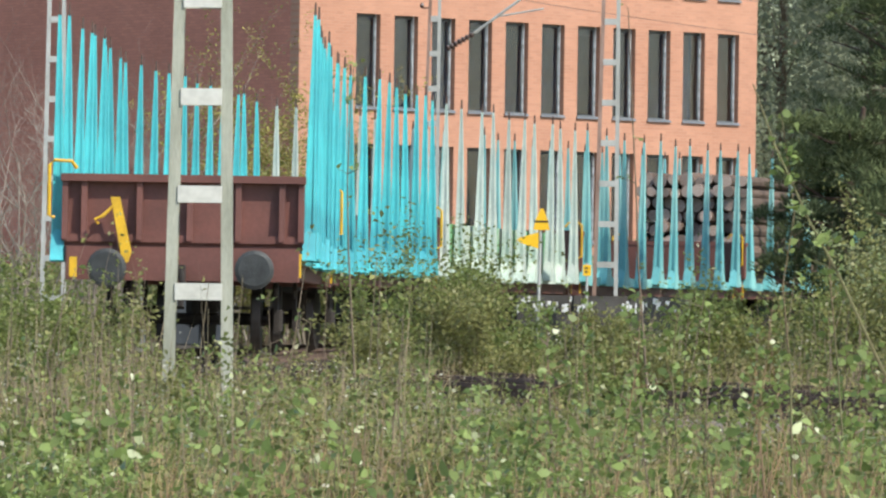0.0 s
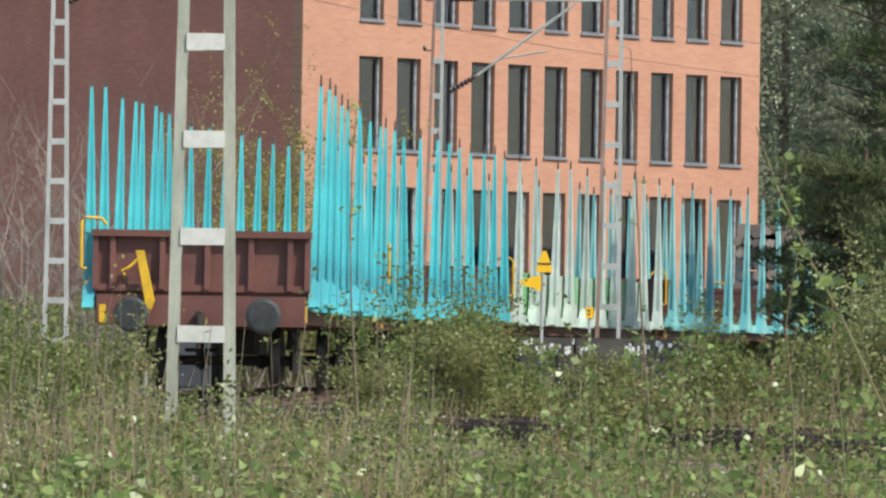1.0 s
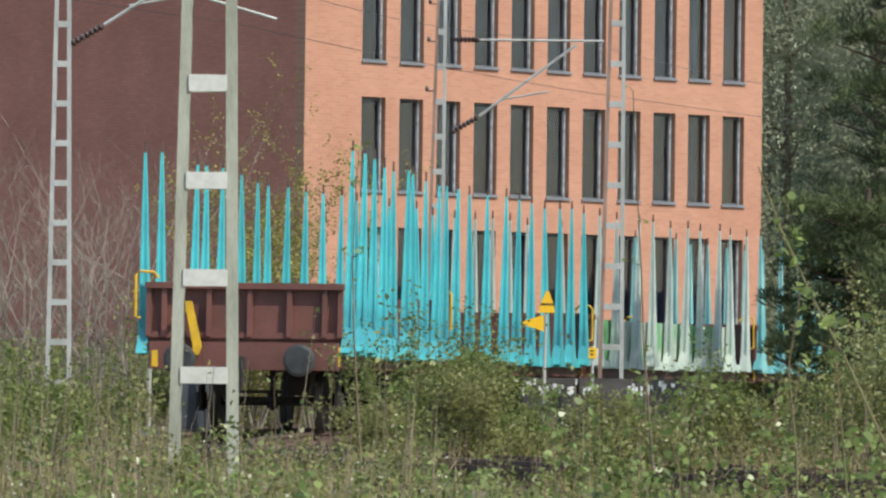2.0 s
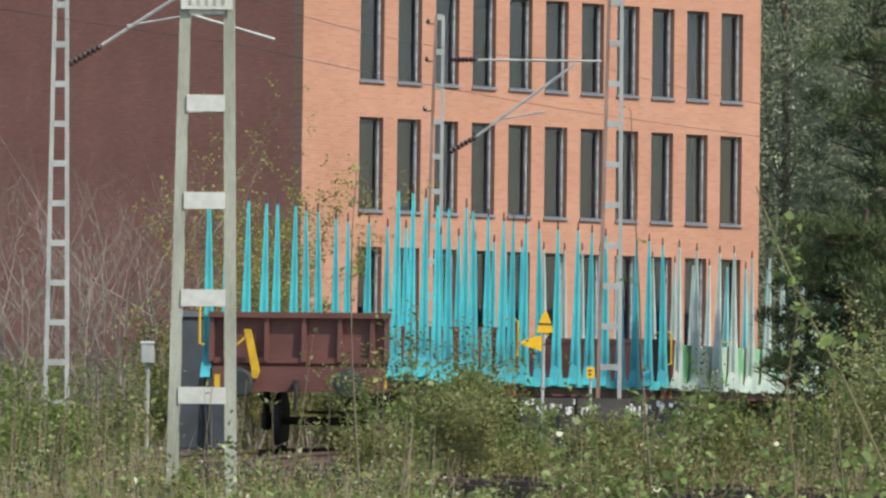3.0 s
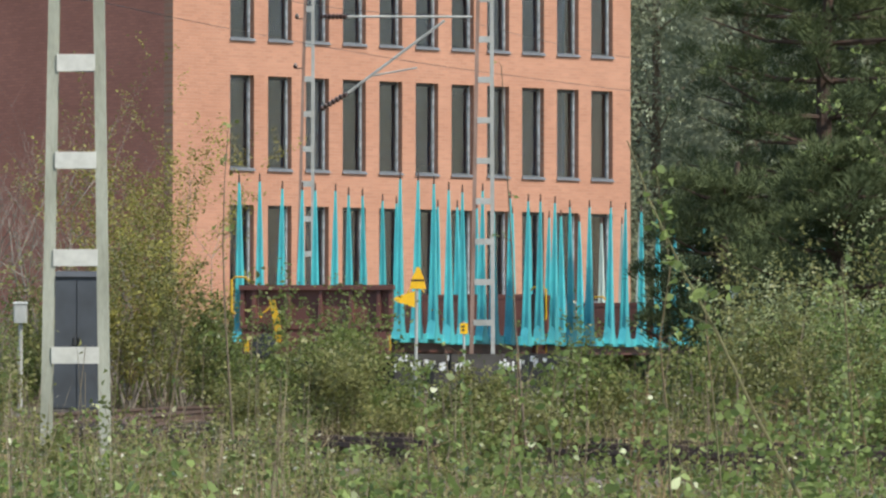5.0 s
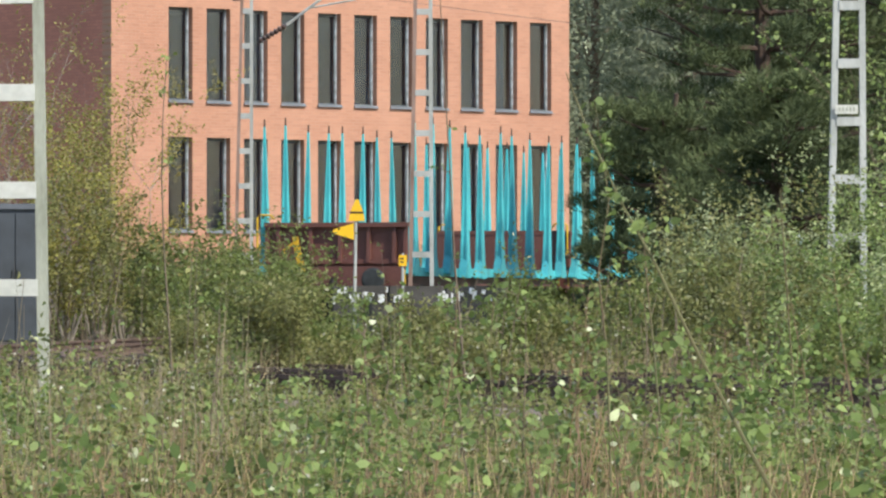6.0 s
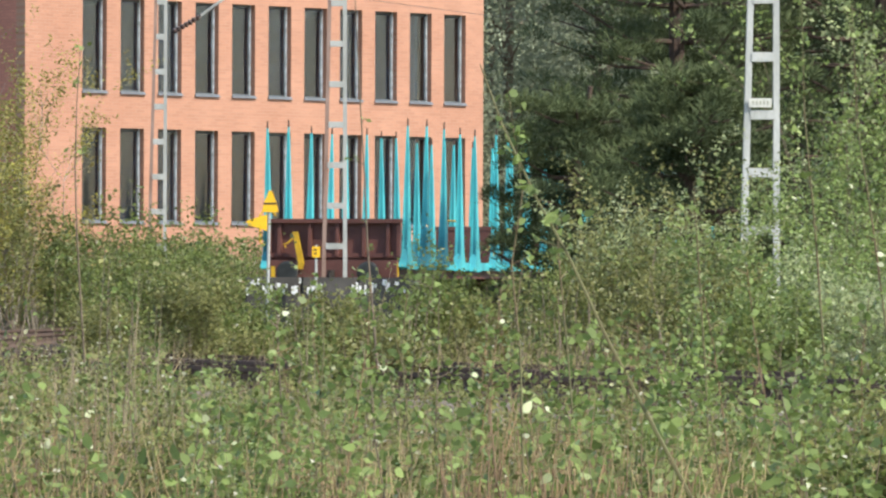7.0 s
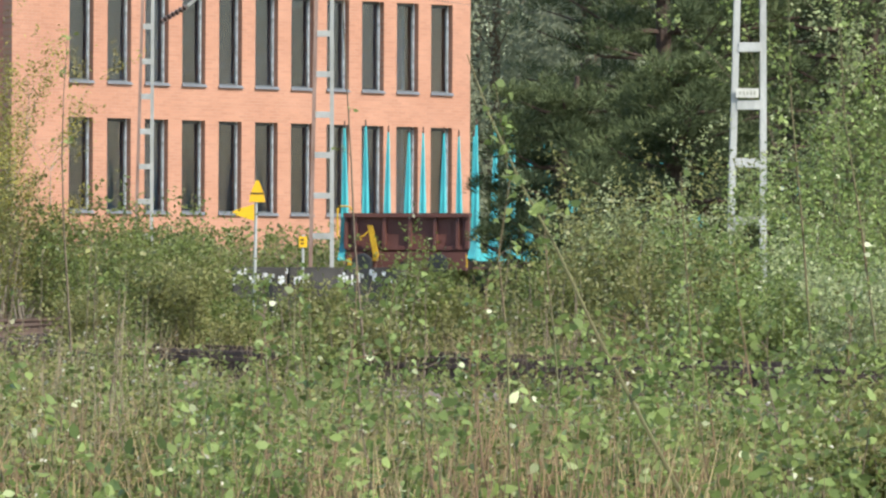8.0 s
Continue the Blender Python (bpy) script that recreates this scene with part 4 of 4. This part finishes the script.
def shrub(x8, top8, y, seed, leaf_mat, per=2, stems=8, size=0.05, label="leafing green willow bush", width=0.36, kids=4, name="bush", **more):
    """A bush y metres away; x8 and top8 give its bearing and the height of its top as slopes, in units of 1 : 9938."""
    x = (x8 - 384) * y / 9938
    top = 0.63 + (500 - top8) * y / 9938
    height = top - float(ground_z(np.array(x), np.array(y)))
    return make_bush((x, y), height / 1.12, stems, seed, leaf_mat, size, per, label, width, kids=kids, name=name, **more)


for i, (x8, top8, y, mat) in enumerate((
        (-330, 455, 57, M_LEAF_OLIVE), (-480, 470, 57, M_LEAF), (-560, 440, 58, M_LEAF), (-620, 430, 58, M_LEAF), (262, 372, 61, M_LEAF), (292, 342, 62, M_LEAF), (340, 385, 62, M_LEAF),
        (350, 440, 58, M_LEAF_OLIVE), (390, 500, 60, M_LEAF), (480, 520, 66, M_LEAF), (150, 500, 57, M_LEAF_OLIVE),
        (560, 510, 60, M_LEAF_OLIVE), (640, 500, 62, M_LEAF), (700, 450, 60, M_LEAF), (780, 480, 64, M_LEAF), (850, 480, 60, M_LEAF_OLIVE), (930, 450, 62, M_LEAF),
        (1000, 420, 60, M_LEAF), (1060, 360, 58, M_LEAF_OLIVE), (1110, 260, 60, M_LEAF_PALE), (1160, 215, 61, M_LEAF_OLIVE), (1195, 270, 60, M_LEAF_PALE), (1230, 350, 58, M_LEAF_BRIGHT), (1270, 420, 57, M_LEAF_PALE),
        (1300, 450, 56, M_LEAF_BRIGHT), (1380, 400, 58, M_LEAF_BRIGHT), (1450, 300, 60, M_LEAF_BRIGHT), (1510, 230, 57, M_LEAF_BRIGHT), (1580, 190, 60, M_LEAF_BRIGHT))):
    shrub(x8, top8, y, 100 + i, mat)
for i, (x8, top8, y, mat) in enumerate((
        (-150, 250, 106, M_LEAF_OLIVE), (-70, 200, 108, M_BUD), (10, 260, 108, M_LEAF_OLIVE), (60, 330, 110, M_LEAF), (120, 370, 112, M_LEAF_OLIVE),
        (180, 385, 114, M_LEAF), (240, 390, 116, M_LEAF), (300, 400, 118, M_LEAF), (360, 420, 119, M_LEAF_OLIVE), (-230, 380, 108, M_LEAF))):
    shrub(x8, top8, y, 200 + i, mat, size=0.075, stems=6, per=2, label="leafing green bush behind the track")
for i, (x8, top8, y, mat) in enumerate((
        (1290, 480, 49, M_LEAF_BRIGHT), (1350, 440, 48, M_LEAF), (1420, 430, 50, M_LEAF_BRIGHT), (1480, 400, 48, M_LEAF_PALE), (1550, 380, 50, M_LEAF_BRIGHT), (1600, 400, 46, M_LEAF_PALE),
        (1180, 420, 50, M_LEAF_OLIVE), (660, 520, 48, M_LEAF_OLIVE), (560, 560, 46, M_LEAF), (-420, 500, 50, M_LEAF), (-560, 480, 50, M_LEAF))):
    shrub(x8, top8, y, 230 + i, mat, stems=7, size=0.045, label="low bright green leafing bush", width=0.35)
rng = random.Random(77)
for i in range(56):
    y = rng.uniform(26.5, 46)
    x = y * rng.uniform(-0.102, 0.126)
    # height follows the eye's sight line to the wheels and the siding
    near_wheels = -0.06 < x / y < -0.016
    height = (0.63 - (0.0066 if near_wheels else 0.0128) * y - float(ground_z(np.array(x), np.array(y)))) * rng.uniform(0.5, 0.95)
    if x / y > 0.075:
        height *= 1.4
    mat = (M_LEAF, M_LEAF_BRIGHT, M_LEAF, M_LEAF_OLIVE)[i % 4]
    make_bush((x, y), max(height, 0.3) / 1.12, 5, 300 + i, mat, rng.uniform(0.036, 0.052), 1, "small leafing bush among the weeds", 0.45, jitter=0.03, thick=0.010, kids=3)
for i, (x8, top8, y) in enumerate(((900, 660, 31), (960, 640, 33), (850, 690, 30), (200, 700, 32), (150, 730, 30), (-350, 560, 42), (-300, 580, 44))):
    shrub(x8, top8, y, 260 + i, M_BUD, per=0, stems=12, label="clump of bare reddish brown stems", width=0.14, depth=1, kids=2, thick=0.014, twig=M_RUSSET, name="stem_clump")
for i, (x8, top8) in enumerate(((1420, -60), (1490, -40), (1560, -80), (1630, -60))):
    shrub(x8, top8, 84, 150 + i, M_LEAF_PALE if i % 2 else M_LEAF_BRIGHT, stems=6, per=2, size=0.085, label="slender young birch with fresh leaves", width=0.14, name="birch_sapling")
# before the shaded side wall: a budding bush and bare grey trees
for i, (x8, top8, y, mat, per) in enumerate(((-55, 60, 112, M_BUD, 2), (-5, 120, 110, M_BUD, 2), (-95, 130, 114, M_BUD, 2), (40, 160, 116, M_BUD, 2))):
    shrub(x8, top8, y, 170 + i, mat, per=per, stems=6, size=0.06, label="tall bush with yellow-green spring buds", width=0.16, thick=0.011, depth=3, kids=3, twig=M_TWIG_PALE)
for i, (x8, top8) in enumerate(((-340, 70), (-270, 110), (-190, 40), (-420, 130), (-500, 90), (-580, 150))):
    shrub(x8, top8, 114, 180 + i, M_BUD, per=0, stems=6, label="bare grey shrub before the brick wall", thick=0.015, width=0.24, depth=3, kids=4, twig=M_TWIG_PALE)


def make_sapling(points, y, seed, size, label, count, thick=0.007, stem_mat=None):
    """One leaning stem through (bearing, height) slopes in units of 1 : 9938, with large fresh leaves along it."""
    rng = np.random.default_rng(seed)
    pts = [Vector(((x8 - 384) * y / 9938, y + 0.05 * i, 0.63 + (500 - y8) * y / 9938)) for i, (x8, y8) in enumerate(points)]
    low = float(ground_z(np.array(pts[0].x), np.array(pts[0].y))) - 0.03
    foot = pts[0] + (pts[0] - pts[1]) * ((pts[0].z - low) / (pts[1].z - pts[0].z))
    root = tagged(new("sapling"), label, "sapling")
    root.matrix_world = Matrix.Translation(foot)
    pts = [Vector((0, 0, 0))] + [q - foot for q in pts]
    sh = Shape().tube(pts, [thick * (1 - 0.8 * i / len(pts)) for i in range(len(pts))], 5)
    spots = []
    for i in range(count):
        k = rng.uniform(1.0, len(pts) - 1.001)
        a, b = pts[int(k)], pts[int(k) + 1]
        q = a.lerp(b, k - int(k))
        e = q + Vector((rng.normal(0, 0.05), rng.normal(0, 0.05), 0.04))
        sh.tube([q, e], [0.003, 0.002], 3, caps=False)
        spots += [tuple(e + Vector(rng.normal(0, 0.015, 3))) for _ in range(int(rng.integers(2, 5)))]
    part("stem", sh, stem_mat or M_STEM, root)
    part("foliage", leaves(None, np.array(spots), size, rng, M_LEAF_BRIGHT, "foliage", aspect=0.75, fine=True), None, root)


make_sapling([(1150, 760), (1060, 590), (985, 430), (930, 330), (870, 200), (830, 90)], 26, 1, 0.055, "leaning young shoot with large fresh leaves", 16, 0.011)
make_sapling([(905, 800), (900, 600), (885, 450), (905, 320), (880, 140)], 27, 2, 0.05, "slender upright shoot with fresh leaves", 13)
make_sapling([(1000, 800), (985, 610), (970, 450), (965, 350)], 28, 3, 0.05, "slender upright shoot with fresh leaves", 12)
make_sapling([(640, 860), (630, 700), (620, 560), (610, 500)], 30, 4, 0.05, "slender upright shoot with fresh leaves", 16)
make_sapling([(122, 520), (114, 400), (110, 280), (112, 170), (118, 70)], 46, 6, 0.04, "tall bare brown shoot", 10, 0.010, M_TWIG)
make_sapling([(640, 560), (628, 420), (622, 280), (612, 120), (604, -40)], 46, 7, 0.04, "tall thin dark bare shoot", 8, 0.012, M_TWIG)
make_sapling([(1560, 640), (1530, 400), (1500, 200), (1490, -20)], 44, 8, 0.06, "tall shoot with fresh pale leaves", 26, 0.012, M_STEM)
make_sapling([(1440, 620), (1425, 400), (1405, 180), (1400, -20)], 45, 9, 0.06, "tall shoot with fresh pale leaves", 26, 0.012, M_STEM)
make_sapling([(560, 860), (545, 700), (552, 600), (548, 520)], 31, 10, 0.05, "slender upright shoot with fresh leaves", 18)
make_sapling([(720, 880), (700, 720), (690, 600), (700, 500)], 30, 11, 0.05, "slender upright shoot with fresh leaves", 22)
make_sapling([(1240, 900), (1230, 640), (1215, 400), (1210, 300)], 29, 5, 0.04, "tall brown stalk with pale seed heads", 12)


rng = random.Random(41)
for i in range(34):
    x8, top8, y = rng.uniform(430, 1540), rng.uniform(440, 640), rng.uniform(27, 36)
    lean = rng.uniform(-45, 45)
    bends = [(x8 - lean + rng.uniform(-12, 12), 860), (x8 - lean * 0.5, 860 + (top8 - 860) * 0.35), (x8 + rng.uniform(-10, 10), 860 + (top8 - 860) * 0.7), (x8 + lean * 0.4, top8)]
    make_sapling(bends, y, 500 + i, rng.uniform(0.038, 0.052), "upright leafy shoot among the weeds", rng.randint(16, 26), 0.006, M_TWIG if i % 2 else M_RUSSET)
for i in range(16):
    x8, top8, y = rng.uniform(-460, 330), rng.uniform(400, 560), rng.uniform(29, 40)
    lean = rng.uniform(-25, 25)
    bends = [(x8 - lean, 840), (x8 - lean * 0.4 + rng.uniform(-8, 8), 700), (x8 + rng.uniform(-8, 8), (top8 + 700) / 2), (x8 + lean * 0.5, top8)]
    make_sapling(bends, y, 560 + i, 0.034, "tall thin dry stem with few leaves", 5, 0.0055, M_CANE if i % 3 else M_TWIG)


# ---------------------------------------------------------------- what moves
def motions():
    speed, gain = 7.461, -0.051
    for number, wag in enumerate(WAGONS):
        rows = []
        for i in range(17):
            t = i * 0.5
            s = speed * t + 0.5 * gain * t * t + number * WAGON
            x, y, _ = on_track(s)
            x2, y2, _ = on_track(s + BODY)
            rows.append((t, pose(x, y, 0, 0, 0, -math.degrees(math.atan2(x2 - x, y2 - y)))))
        walk(wag, rows)


motions()
